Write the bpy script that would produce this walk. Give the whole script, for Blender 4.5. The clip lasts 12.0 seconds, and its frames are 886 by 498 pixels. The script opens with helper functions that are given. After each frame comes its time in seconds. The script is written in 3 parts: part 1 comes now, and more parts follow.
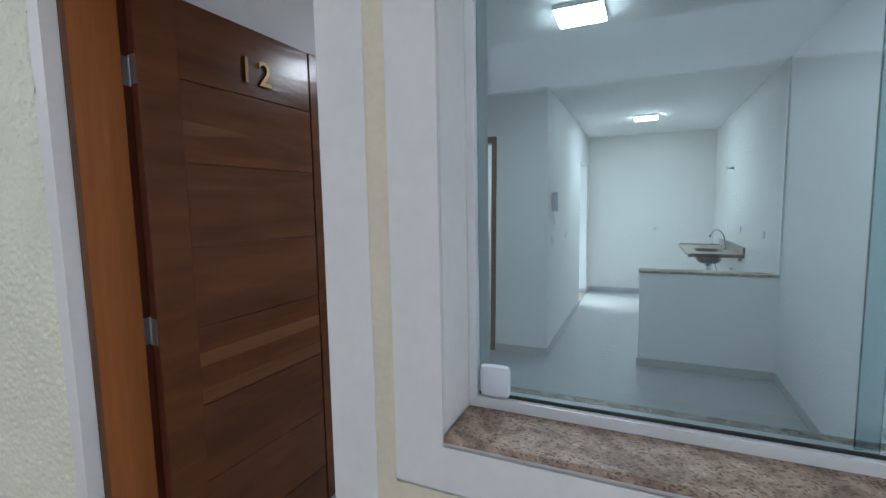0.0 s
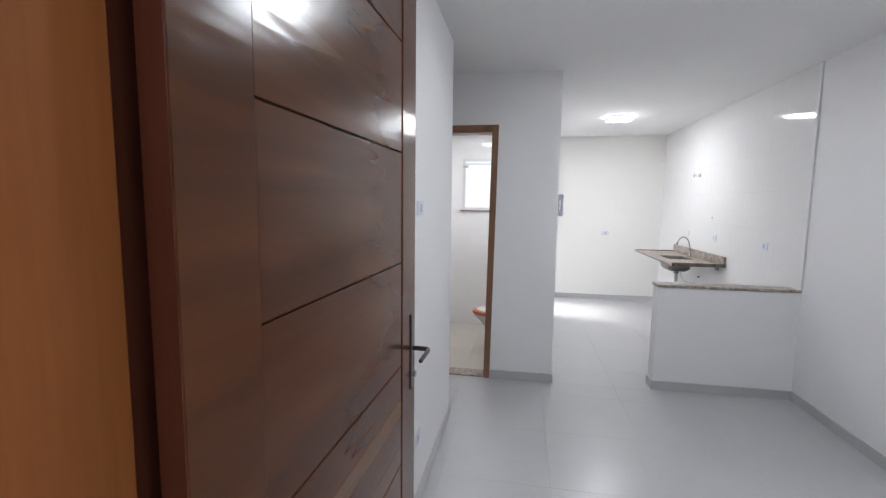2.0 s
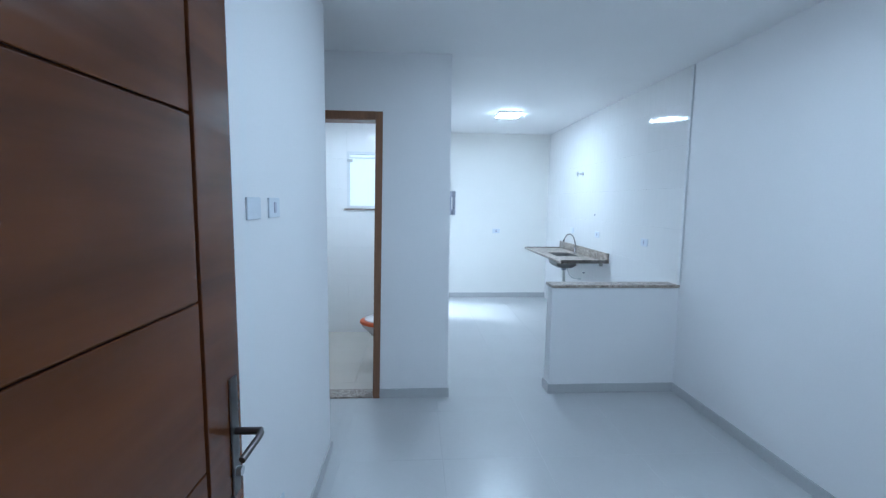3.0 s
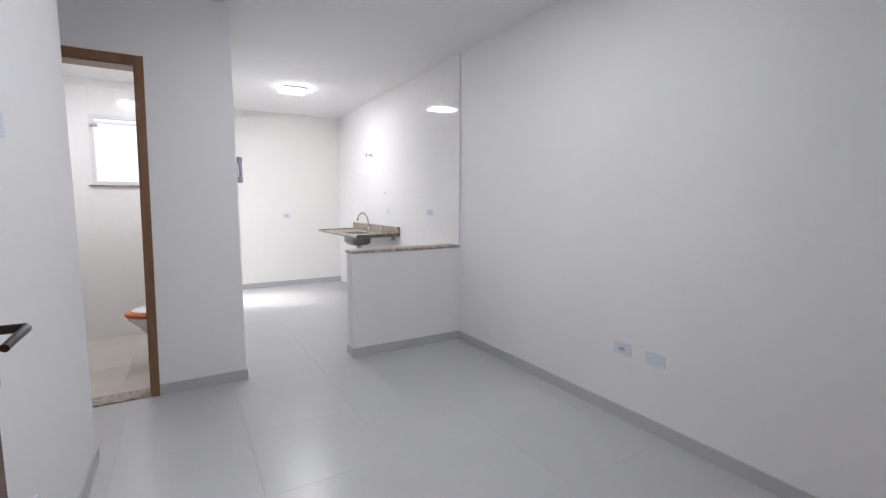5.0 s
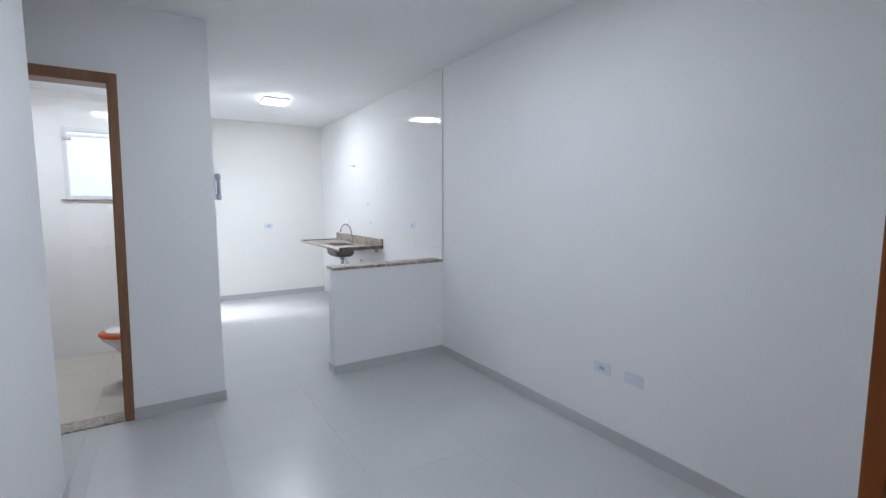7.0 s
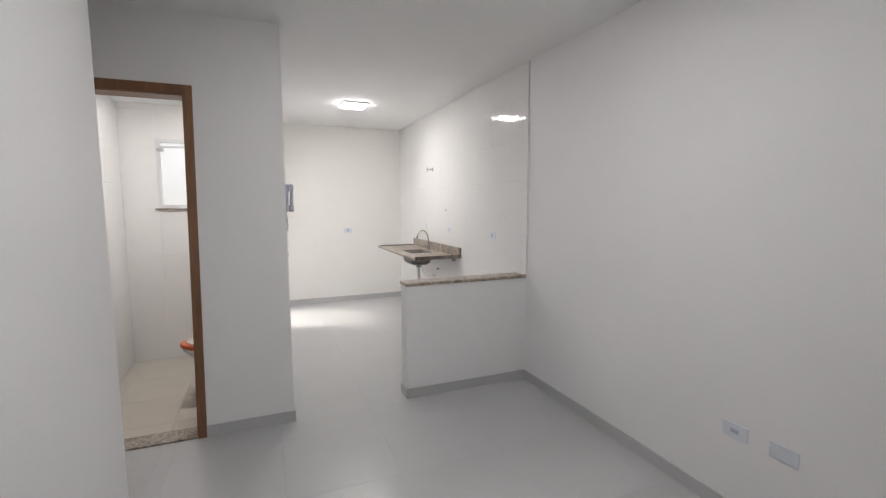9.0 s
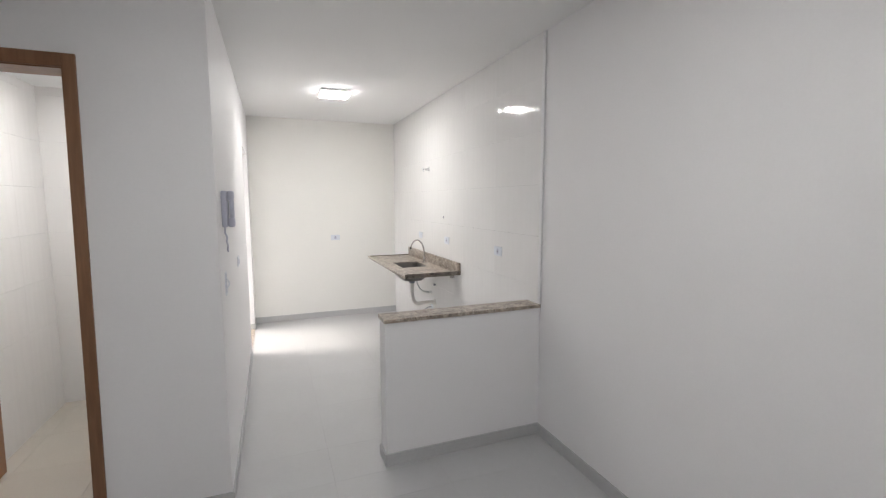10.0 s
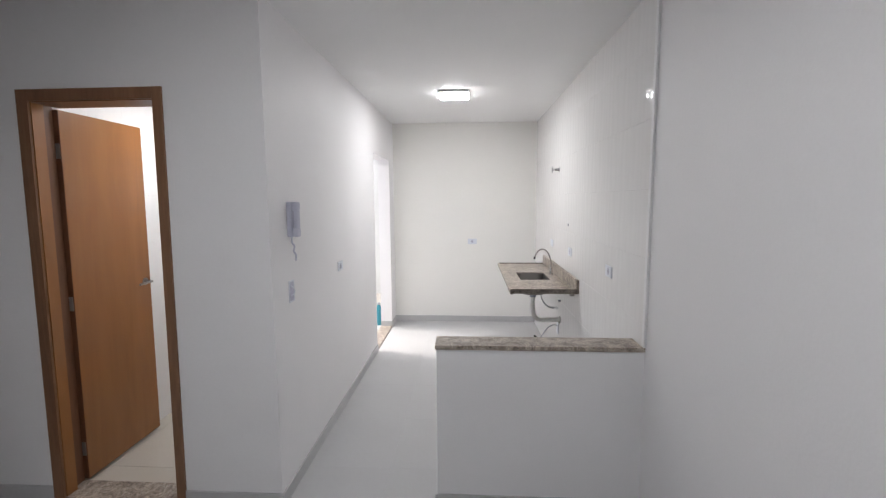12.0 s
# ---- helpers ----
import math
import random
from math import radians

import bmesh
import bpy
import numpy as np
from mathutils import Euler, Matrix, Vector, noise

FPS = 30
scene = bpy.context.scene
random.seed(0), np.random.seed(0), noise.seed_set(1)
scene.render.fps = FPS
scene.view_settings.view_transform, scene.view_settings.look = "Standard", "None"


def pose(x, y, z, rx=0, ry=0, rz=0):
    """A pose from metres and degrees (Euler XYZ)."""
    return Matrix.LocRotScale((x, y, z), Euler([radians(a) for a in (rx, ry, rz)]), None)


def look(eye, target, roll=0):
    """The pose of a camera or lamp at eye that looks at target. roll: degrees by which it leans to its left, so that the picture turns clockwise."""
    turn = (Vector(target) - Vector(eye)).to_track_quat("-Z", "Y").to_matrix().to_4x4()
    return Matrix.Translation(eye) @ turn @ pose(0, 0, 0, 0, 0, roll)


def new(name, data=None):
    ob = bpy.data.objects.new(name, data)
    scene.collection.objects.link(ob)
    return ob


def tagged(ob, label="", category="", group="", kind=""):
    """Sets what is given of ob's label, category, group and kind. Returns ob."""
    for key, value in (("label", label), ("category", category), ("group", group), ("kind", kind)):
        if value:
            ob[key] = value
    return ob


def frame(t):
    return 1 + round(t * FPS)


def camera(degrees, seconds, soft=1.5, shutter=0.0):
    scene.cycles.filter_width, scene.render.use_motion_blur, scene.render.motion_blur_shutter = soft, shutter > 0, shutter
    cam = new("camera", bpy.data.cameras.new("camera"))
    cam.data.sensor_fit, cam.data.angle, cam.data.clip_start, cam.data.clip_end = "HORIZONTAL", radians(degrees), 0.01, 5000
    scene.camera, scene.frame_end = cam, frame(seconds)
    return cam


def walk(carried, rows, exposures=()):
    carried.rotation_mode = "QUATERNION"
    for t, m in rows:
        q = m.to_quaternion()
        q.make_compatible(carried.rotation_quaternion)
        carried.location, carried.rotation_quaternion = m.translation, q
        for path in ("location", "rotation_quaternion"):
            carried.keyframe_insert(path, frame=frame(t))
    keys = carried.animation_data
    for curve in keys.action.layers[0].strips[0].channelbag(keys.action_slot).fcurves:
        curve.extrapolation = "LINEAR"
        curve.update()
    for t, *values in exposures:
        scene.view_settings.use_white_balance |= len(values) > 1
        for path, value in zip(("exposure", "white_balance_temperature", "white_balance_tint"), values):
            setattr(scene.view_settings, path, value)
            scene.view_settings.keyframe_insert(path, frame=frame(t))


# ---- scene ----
cam = camera(90.3, 12.0, soft=1.3, shutter=0.07)
PATH = [
    (0, (-1.023, 0.392, 1.483), (-1.842, 2.206, 1.291), -1.1),
    (0.5, (-1.433, 0.476, 1.512), (-2.302, 2.267, 1.318), -0.6),
    (1, (-1.754, 0.634, 1.511), (-2.666, 2.403, 1.312), -0.7),
    (1.5, (-1.995, 0.732, 1.528), (-2.776, 2.563, 1.328), -0.5),
    (2, (-2.127, 0.916, 1.521), (-2.478, 2.874, 1.31), 0.7),
    (2.5, (-2.138, 1.131, 1.524), (-2.222, 3.118, 1.31), 0.9),
    (3, (-2.103, 1.352, 1.521), (-1.977, 3.336, 1.306), 0.7),
    (3.3, (-2.085, 1.476, 1.528), (-1.72, 3.43, 1.309), 0.9),
    (3.5, (-2.073, 1.538, 1.534), (-1.508, 3.444, 1.314), 1.0),
    (5.3, (-2.223, 1.212, 1.213), (-1.205, 2.921, 1.004), -0.0),
    (6, (-2.304, 1.11, 1.146), (-1.253, 2.799, 0.942), 0.1),
    (6.5, (-2.234, 1.188, 1.294), (-1.161, 2.864, 1.095), 0.1),
    (6.7, (-2.195, 1.232, 1.345), (-1.117, 2.905, 1.146), 0.0),
    (8.5, (-2.015, 1.472, 1.429), (-1.225, 3.298, 1.222), -0.3),
    (9, (-1.98, 1.621, 1.474), (-1.233, 3.465, 1.264), -0.2),
    (9.5, (-1.832, 1.907, 1.528), (-1.104, 3.758, 1.321), -0.2),
    (10, (-1.602, 2.301, 1.551), (-0.883, 4.155, 1.332), -0.1),
    (10.5, (-1.379, 2.623, 1.539), (-0.73, 4.503, 1.326), 0.3),
    (11, (-1.133, 2.824, 1.559), (-0.661, 4.755, 1.339), -0.1),
    (11.5, (-0.933, 2.794, 1.612), (-0.871, 4.78, 1.386), -0.9),
    (12, (-0.861, 2.537, 1.611), (-0.981, 4.521, 1.387), -0.4),
]
EXPOSURES = [
    (0.0, 1.78, 6080, 7),
    (0.5, 1.78, 6350, 12),
    (1.0, 1.95, 6300, 14),
    (1.5, 1.97, 6400, 12),
    (2.0, 2.03, 6400, 10),
    (2.5, 2.1, 5300, 2),
    (3.0, 2.0, 4900, -2),
    (3.5, 1.78, 6250, 5),
    (5.5, 2.18, 6500, 12),
    (6.0, 2.18, 6000, 8),
    (6.5, 2.1, 5800, 7),
    (8.5, 1.86, 6950, 12),
    (9.5, 1.80, 7000, 10),
    (10.0, 1.90, 6950, 10),
    (10.5, 1.74, 6700, 11),
    (11.0, 1.68, 6700, 11),
    (11.5, 1.71, 6700, 11),
    (12.0, 1.76, 6700, 11),
]
walk(cam, [(t, look(eye, target, roll)) for t, eye, target, roll in PATH], EXPOSURES)

# ---- world, sun and lamps ----
world = bpy.data.worlds.new("world")
scene.world = world
world.use_nodes = True
wn = world.node_tree
sky = wn.nodes.new("ShaderNodeTexSky")
sky.sky_type, sky.sun_disc = "NISHITA", False
sky.sun_elevation, sky.sun_rotation = radians(60), radians(-77)
sky.air_density, sky.dust_density, sky.ozone_density = 0.7, 3.0, 0.3
grey = wn.nodes.new("ShaderNodeHueSaturation")
grey.inputs["Saturation"].default_value = 0.35
wn.links.new(sky.outputs[0], grey.inputs["Color"])
wn.links.new(grey.outputs[0], wn.nodes["Background"].inputs[0])
wn.nodes["Background"].inputs[1].default_value = 0.15

def lamp(name, kind, m, energy, color, size=0.0, size_y=0.0, angle=0.0):
    data = bpy.data.lights.new(name, kind)
    data.energy, data.color = energy, color
    if kind == "AREA":
        data.shape, data.size, data.size_y = "RECTANGLE", size, size_y or size
    if kind == "SUN":
        data.angle = angle
    ob = new(name, data)
    ob.matrix_world = m
    return ob

lamp("sun", "SUN", look((0, 0, 0), (1.0, -0.23, -1.75)), 0.4, (1.0, 0.97, 0.93), angle=radians(10))

# ---- materials ----
def mat(name, color, rough=0.5, metal=0.0, spec=0.5, var=0.04, scale=3.0, bump=0.0, bump_scale=60.0, fine=0.02, coat=0.0, stretch=(1, 1, 1), per_piece=0.0, detail=5, glaze=False):
    m = bpy.data.materials.new(name)
    m.use_nodes = True
    n, l = m.node_tree.nodes, m.node_tree.links
    b = n["Principled BSDF"]
    tc = n.new("ShaderNodeTexCoord")
    mp = n.new("ShaderNodeMapping")
    mp.inputs["Scale"].default_value = stretch
    l.new(tc.outputs["Object"], mp.inputs[0])
    big = n.new("ShaderNodeTexNoise")
    big.inputs["Scale"].default_value, big.inputs["Detail"].default_value = scale, 4
    small = n.new("ShaderNodeTexNoise")
    small.inputs["Scale"].default_value, small.inputs["Detail"].default_value = bump_scale, detail
    l.new(mp.outputs[0], big.inputs[0])
    l.new(mp.outputs[0], small.inputs[0])
    r1 = n.new("ShaderNodeMapRange")
    r1.inputs["From Min"].default_value, r1.inputs["From Max"].default_value = 0.3, 0.7
    r1.inputs["To Min"].default_value, r1.inputs["To Max"].default_value = 1 - var, 1 + var
    l.new(big.outputs[0], r1.inputs[0])
    r2 = n.new("ShaderNodeMapRange")
    r2.inputs["From Min"].default_value, r2.inputs["From Max"].default_value = 0.3, 0.7
    r2.inputs["To Min"].default_value, r2.inputs["To Max"].default_value = 1 - fine, 1 + fine
    l.new(small.outputs[0], r2.inputs[0])
    mu = n.new("ShaderNodeMath")
    mu.operation = "MULTIPLY"
    l.new(r1.outputs[0], mu.inputs[0])
    l.new(r2.outputs[0], mu.inputs[1])
    factor = mu.outputs[0]
    if per_piece:
        oi = n.new("ShaderNodeObjectInfo")
        r3 = n.new("ShaderNodeMapRange")
        r3.inputs["To Min"].default_value, r3.inputs["To Max"].default_value = 1 - per_piece, 1 + per_piece
        l.new(oi.outputs["Random"], r3.inputs[0])
        mu2 = n.new("ShaderNodeMath")
        mu2.operation = "MULTIPLY"
        l.new(factor, mu2.inputs[0])
        l.new(r3.outputs[0], mu2.inputs[1])
        factor = mu2.outputs[0]
    vm = n.new("ShaderNodeVectorMath")
    vm.operation = "SCALE"
    vm.inputs[0].default_value = color
    l.new(factor, vm.inputs["Scale"])
    l.new(vm.outputs[0], b.inputs["Base Color"])
    b.inputs["Roughness"].default_value = rough
    b.inputs["Metallic"].default_value = metal
    b.inputs["Specular IOR Level"].default_value = spec
    b.inputs["Coat Weight"].default_value = coat
    if bump:
        bp = n.new("ShaderNodeBump")
        bp.inputs["Strength"].default_value, bp.inputs["Distance"].default_value = 1.0, bump
        l.new(small.outputs[0], bp.inputs["Height"])
        l.new(bp.outputs[0], b.inputs["Coat Normal" if glaze else "Normal"])
    if glaze:
        b.inputs["Coat Weight"].default_value, b.inputs["Coat Roughness"].default_value = 0.6, 0.05
        b.inputs["Specular IOR Level"].default_value = 0.0
    return m

def wood(name, dark, light, rough=0.3, scale=1.0, coat=0.3, axis="z", bump=0.0006, wave_mix=0.5, ripple=0.0, spec=0.5, figure=0.0):
    m = bpy.data.materials.new(name)
    m.use_nodes = True
    n, l = m.node_tree.nodes, m.node_tree.links
    b = n["Principled BSDF"]
    tc = n.new("ShaderNodeTexCoord")
    oi = n.new("ShaderNodeObjectInfo")
    off = n.new("ShaderNodeVectorMath")
    off.operation = "SCALE"
    off.inputs[0].default_value = (3.0, 7.0, 5.0)
    l.new(oi.outputs["Random"], off.inputs["Scale"])
    place = n.new("ShaderNodeVectorMath")
    l.new(tc.outputs["Object"], place.inputs[0])
    l.new(off.outputs[0], place.inputs[1])
    mp = n.new("ShaderNodeMapping")
    mp.inputs["Scale"].default_value = {"z": (14, 14, 1.0), "y": (14, 1.0, 14), "x": (1.0, 14, 14)}[axis]
    l.new(place.outputs[0], mp.inputs[0])
    grain = n.new("ShaderNodeTexNoise")
    grain.inputs["Scale"].default_value, grain.inputs["Detail"].default_value, grain.inputs["Roughness"].default_value = 5 * scale, 8, 0.65
    l.new(mp.outputs[0], grain.inputs[0])
    band = n.new("ShaderNodeTexNoise")
    band.inputs["Scale"].default_value, band.inputs["Detail"].default_value, band.inputs["Distortion"].default_value = 0.5 * scale, 3, 1.2
    l.new(mp.outputs[0], band.inputs[0])
    mx = n.new("ShaderNodeMix")
    mx.inputs[0].default_value = wave_mix
    l.new(grain.outputs[0], mx.inputs[2])
    l.new(band.outputs[0], mx.inputs[3])
    ramp = n.new("ShaderNodeValToRGB")
    ramp.color_ramp.elements[0].position, ramp.color_ramp.elements[1].position = 0.35, 0.66
    ramp.color_ramp.elements[0].color, ramp.color_ramp.elements[1].color = (*dark, 1), (*light, 1)
    l.new(mx.outputs[0], ramp.inputs[0])
    if figure:
        mp3 = n.new("ShaderNodeMapping")
        mp3.inputs["Scale"].default_value = {"z": (9, 9, 2.2), "y": (9, 2.2, 9), "x": (2.2, 9, 9)}[axis]
        cloud = n.new("ShaderNodeTexNoise")
        cloud.inputs["Scale"].default_value, cloud.inputs["Detail"].default_value, cloud.inputs["Distortion"].default_value = 1.0, 2.5, 0.6
        l.new(place.outputs[0], mp3.inputs[0])
        l.new(mp3.outputs[0], cloud.inputs[0])
        cr = n.new("ShaderNodeMapRange")
        cr.inputs["From Min"].default_value, cr.inputs["From Max"].default_value = 0.34, 0.66
        cr.inputs["To Min"].default_value, cr.inputs["To Max"].default_value = 1 - figure, 1 + 0.5 * figure
        l.new(cloud.outputs[0], cr.inputs[0])
        sc = n.new("ShaderNodeVectorMath")
        sc.operation = "SCALE"
        l.new(ramp.outputs[0], sc.inputs[0])
        l.new(cr.outputs[0], sc.inputs["Scale"])
        l.new(sc.outputs[0], b.inputs["Base Color"])
    else:
        l.new(ramp.outputs[0], b.inputs["Base Color"])
    b.inputs["Roughness"].default_value, b.inputs["Coat Weight"].default_value = rough, coat
    b.inputs["Specular IOR Level"].default_value = spec
    b.inputs["Coat Roughness"].default_value = rough * 0.5
    bp = n.new("ShaderNodeBump")
    bp.inputs["Strength"].default_value, bp.inputs["Distance"].default_value = 1.0, bump
    l.new(grain.outputs[0], bp.inputs["Height"])
    if ripple:
        rp = n.new("ShaderNodeTexNoise")
        rp.inputs["Scale"].default_value, rp.inputs["Detail"].default_value = 20, 1.5
        mp2 = n.new("ShaderNodeMapping")
        mp2.inputs["Scale"].default_value = (1, 0.25, 1.6)
        l.new(tc.outputs["Object"], mp2.inputs[0])
        l.new(mp2.outputs[0], rp.inputs[0])
        b2 = n.new("ShaderNodeBump")
        b2.inputs["Strength"].default_value, b2.inputs["Distance"].default_value = 1.0, ripple
        l.new(rp.outputs[0], b2.inputs["Height"])
        l.new(bp.outputs[0], b2.inputs["Normal"])
        bp = b2
    l.new(bp.outputs[0], b.inputs["Normal"])
    l.new(bp.outputs[0], b.inputs["Coat Normal"])
    return m

def granite(name, tint=(1, 1, 1), rough=0.33):
    m = bpy.data.materials.new(name)
    m.use_nodes = True
    n, l = m.node_tree.nodes, m.node_tree.links
    b = n["Principled BSDF"]
    tc = n.new("ShaderNodeTexCoord")
    cloud = n.new("ShaderNodeTexNoise")
    cloud.inputs["Scale"].default_value, cloud.inputs["Detail"].default_value, cloud.inputs["Distortion"].default_value = 16, 9, 1.0
    cloud.inputs["Roughness"].default_value = 0.7
    speck = n.new("ShaderNodeTexVoronoi")
    speck.inputs["Scale"].default_value = 260
    l.new(tc.outputs["Object"], cloud.inputs[0])
    l.new(tc.outputs["Object"], speck.inputs["Vector"])
    r = n.new("ShaderNodeValToRGB")
    e = r.color_ramp.elements
    e[0].position, e[0].color = 0.30, (0.12, 0.095, 0.08, 1)
    e[1].position, e[1].color = 0.66, (0.56, 0.50, 0.44, 1)
    k = e.new(0.46)
    k.color = (0.31, 0.26, 0.22, 1)
    k = e.new(0.56)
    k.color = (0.46, 0.405, 0.35, 1)
    l.new(cloud.outputs[0], r.inputs[0])
    sp = n.new("ShaderNodeSeparateColor")
    l.new(speck.outputs["Color"], sp.inputs[0])
    r2 = n.new("ShaderNodeValToRGB")
    r2.color_ramp.interpolation = "CONSTANT"
    e = r2.color_ramp.elements
    e[0].position, e[0].color = 0.0, (0.45, 0.42, 0.40, 1)
    e[1].position, e[1].color = 0.14, (1, 1, 1, 1)
    k = e.new(0.85)
    k.color = (1.35, 1.3, 1.25, 1)
    l.new(sp.outputs[0], r2.inputs[0])
    mx = n.new("ShaderNodeMix")
    mx.data_type, mx.blend_type = "RGBA", "MULTIPLY"
    mx.inputs[0].default_value = 1.0
    l.new(r.outputs[0], mx.inputs[6])
    l.new(r2.outputs[0], mx.inputs[7])
    tone = n.new("ShaderNodeVectorMath")
    tone.operation = "MULTIPLY"
    tone.inputs[1].default_value = tint
    l.new(mx.outputs[2], tone.inputs[0])
    l.new(tone.outputs[0], b.inputs["Base Color"])
    b.inputs["Roughness"].default_value = rough
    return m

def glass_mat(name, color, rough=0.0):
    m = bpy.data.materials.new(name)
    m.use_nodes = True
    b = m.node_tree.nodes["Principled BSDF"]
    b.inputs["Base Color"].default_value = (*color, 1)
    b.inputs["Roughness"].default_value, b.inputs["Transmission Weight"].default_value, b.inputs["IOR"].default_value = rough, 1.0, 1.45
    return m

def glow(name, color, strength):
    m = bpy.data.materials.new(name)
    m.use_nodes = True
    b = m.node_tree.nodes["Principled BSDF"]
    b.inputs["Base Color"].default_value = (0.8, 0.8, 0.8, 1)
    b.inputs["Emission Color"].default_value = (*color, 1)
    b.inputs["Emission Strength"].default_value = strength
    return m

M_WALL = mat("white_paint", (0.86, 0.85, 0.86), 0.55, var=0.015, scale=1.3, bump=0.0004, bump_scale=90, fine=0.008)
M_CREAM = mat("cream_paint", (0.86, 0.85, 0.82), 0.55, var=0.015, scale=1.3, bump=0.0004, bump_scale=90, fine=0.008)
M_CEIL = mat("ceiling_paint", (0.87, 0.87, 0.87), 0.7, var=0.015, scale=1.1, bump=0.0006, bump_scale=120, fine=0.006)
M_BAND = mat("smooth_plaster", (0.75, 0.73, 0.71), 0.6, var=0.03, scale=4, bump=0.0007, bump_scale=40, fine=0.02)
M_OCHRE = mat("pale_ochre_coating", (0.71, 0.64, 0.49), 0.75, var=0.05, scale=5, bump=0.001, bump_scale=90, fine=0.03)
M_STUCCO = mat("cream_stucco", (0.78, 0.775, 0.63), 0.75, var=0.05, scale=4, bump=0.002, bump_scale=150, fine=0.04)
M_FLOOR = mat("porcelain_tile", (0.51, 0.51, 0.52), 0.28, var=0.02, scale=2, bump=0.0001, bump_scale=30, fine=0.012, per_piece=0.006)
M_GROUT = mat("grey_grout", (0.52, 0.52, 0.53), 0.8, var=0.05, scale=9)
M_BASE = mat("baseboard_porcelain", (0.52, 0.52, 0.53), 0.35, var=0.02, scale=2)
M_TILE = mat("white_wall_tile", (0.85, 0.84, 0.835), 0.6, var=0.01, scale=2, bump=0.0018, bump_scale=22, detail=0, stretch=(1, 0.15, 1), fine=0.004, per_piece=0.006, glaze=True)
M_TGROUT = mat("white_grout", (0.84, 0.83, 0.82), 0.7, var=0.03, scale=9)
M_BFLOOR = mat("beige_floor_tile", (0.58, 0.54, 0.48), 0.3, var=0.03, scale=3, fine=0.015, per_piece=0.01)
M_CONC = mat("concrete_floor", (0.36, 0.35, 0.34), 0.8, var=0.1, scale=3, bump=0.001, bump_scale=60)
M_DOOR = wood("varnished_dark_wood", (0.103, 0.032, 0.0088), (0.156, 0.050, 0.0134), rough=0.21, coat=0.0, figure=0.2, axis="y", bump=0.00003, wave_mix=0.85, ripple=0.0011, spec=0.30)
M_INLAY = wood("varnished_light_wood", (0.17, 0.068, 0.020), (0.26, 0.11, 0.035), rough=0.25, coat=0.0, axis="y", bump=0.00003, wave_mix=0.7, ripple=0.0012, spec=0.4)
M_INLAY_D = wood("varnished_brown_wood", (0.125, 0.043, 0.012), (0.185, 0.066, 0.018), rough=0.22, coat=0.0, axis="y", bump=0.00003, wave_mix=0.7, ripple=0.0012, spec=0.4)
# same wood as M_JAMB, darkened for the shade on the right jamb
M_JAMB_R = wood("shaded_jamb_wood", (0.235, 0.076, 0.026), (0.31, 0.107, 0.036), rough=0.4, coat=0.0, spec=0.2, axis="z", bump=0.0002)
M_JAMB = wood("varnished_jamb_wood", (0.29, 0.094, 0.026), (0.38, 0.132, 0.038), rough=0.45, coat=0.0, spec=0.18, axis="z", bump=0.0002)
M_EDGE = wood("dark_edge_wood", (0.13, 0.055, 0.027), (0.19, 0.082, 0.038), rough=0.5, coat=0.0, axis="z", bump=0.0002)
M_TRIM = wood("brown_frame_wood", (0.18, 0.086, 0.042), (0.28, 0.138, 0.070), rough=0.45, coat=0.1, axis="z", bump=0.0002)
M_MAROON = wood("dark_maroon_wood", (0.095, 0.027, 0.015), (0.14, 0.040, 0.021), rough=0.35, coat=0.0, axis="z", bump=0.0001)
M_HONEY = wood("honey_veneer", (0.255, 0.098, 0.027), (0.325, 0.135, 0.039), rough=0.28, coat=0.2, axis="z", scale=0.4, wave_mix=0.8, figure=0.08, bump=0.0001)
M_GRAN = granite("brown_granite")
# M_GRAN darkened: shade of the counter's upright edges put into the colour
M_GRAN_SHADE = granite("shaded_granite", (0.42, 0.42, 0.42))
M_GRAN_S = granite("unpolished_brown_granite", (0.80, 0.66, 0.58), 0.6)
M_CHROME = mat("chrome", (0.75, 0.76, 0.78), 0.15, metal=1.0, var=0.02)
M_STEEL = mat("brushed_steel", (0.55, 0.56, 0.57), 0.3, metal=1.0, var=0.04, scale=6)
M_DSTEEL = mat("dark_steel", (0.32, 0.305, 0.295), 0.28, metal=1.0, var=0.04, scale=6)
M_HSTEEL = mat("worn_dark_steel", (0.13, 0.12, 0.115), 0.35, metal=1.0, var=0.05, scale=9)
M_GALV = mat("galvanised_steel", (0.42, 0.45, 0.47), 0.42, metal=1.0, var=0.1, scale=12)
M_PLATE = mat("white_plastic", (0.72, 0.75, 0.81), 0.35, var=0.01)
M_TEDGE = mat("grey_edge_trim", (0.80, 0.80, 0.81), 0.55, var=0.02)
M_LILAC = mat("pale_lilac_plastic", (0.52, 0.52, 0.62), 0.4, var=0.01)
M_GREY = mat("grey_plastic", (0.30, 0.31, 0.36), 0.45, var=0.02)
M_BLACK = mat("black_rubber", (0.02, 0.02, 0.02), 0.5, var=0.02)
M_PVC = mat("white_pvc", (0.75, 0.74, 0.71), 0.4, var=0.02)
M_CERAMIC = mat("white_ceramic", (0.80, 0.79, 0.78), 0.1, var=0.01)
M_ORANGE = mat("orange_plastic", (0.62, 0.13, 0.04), 0.4, var=0.03)
M_TEAL = mat("teal_plastic", (0.02, 0.22, 0.28), 0.4, var=0.03)
M_ALU = mat("white_aluminium", (0.72, 0.73, 0.74), 0.35, var=0.01)
M_GLASS = glass_mat("green_glass", (0.62, 0.78, 0.81))
M_FROST = glass_mat("frosted_glass", (0.95, 0.97, 0.97), 0.4)
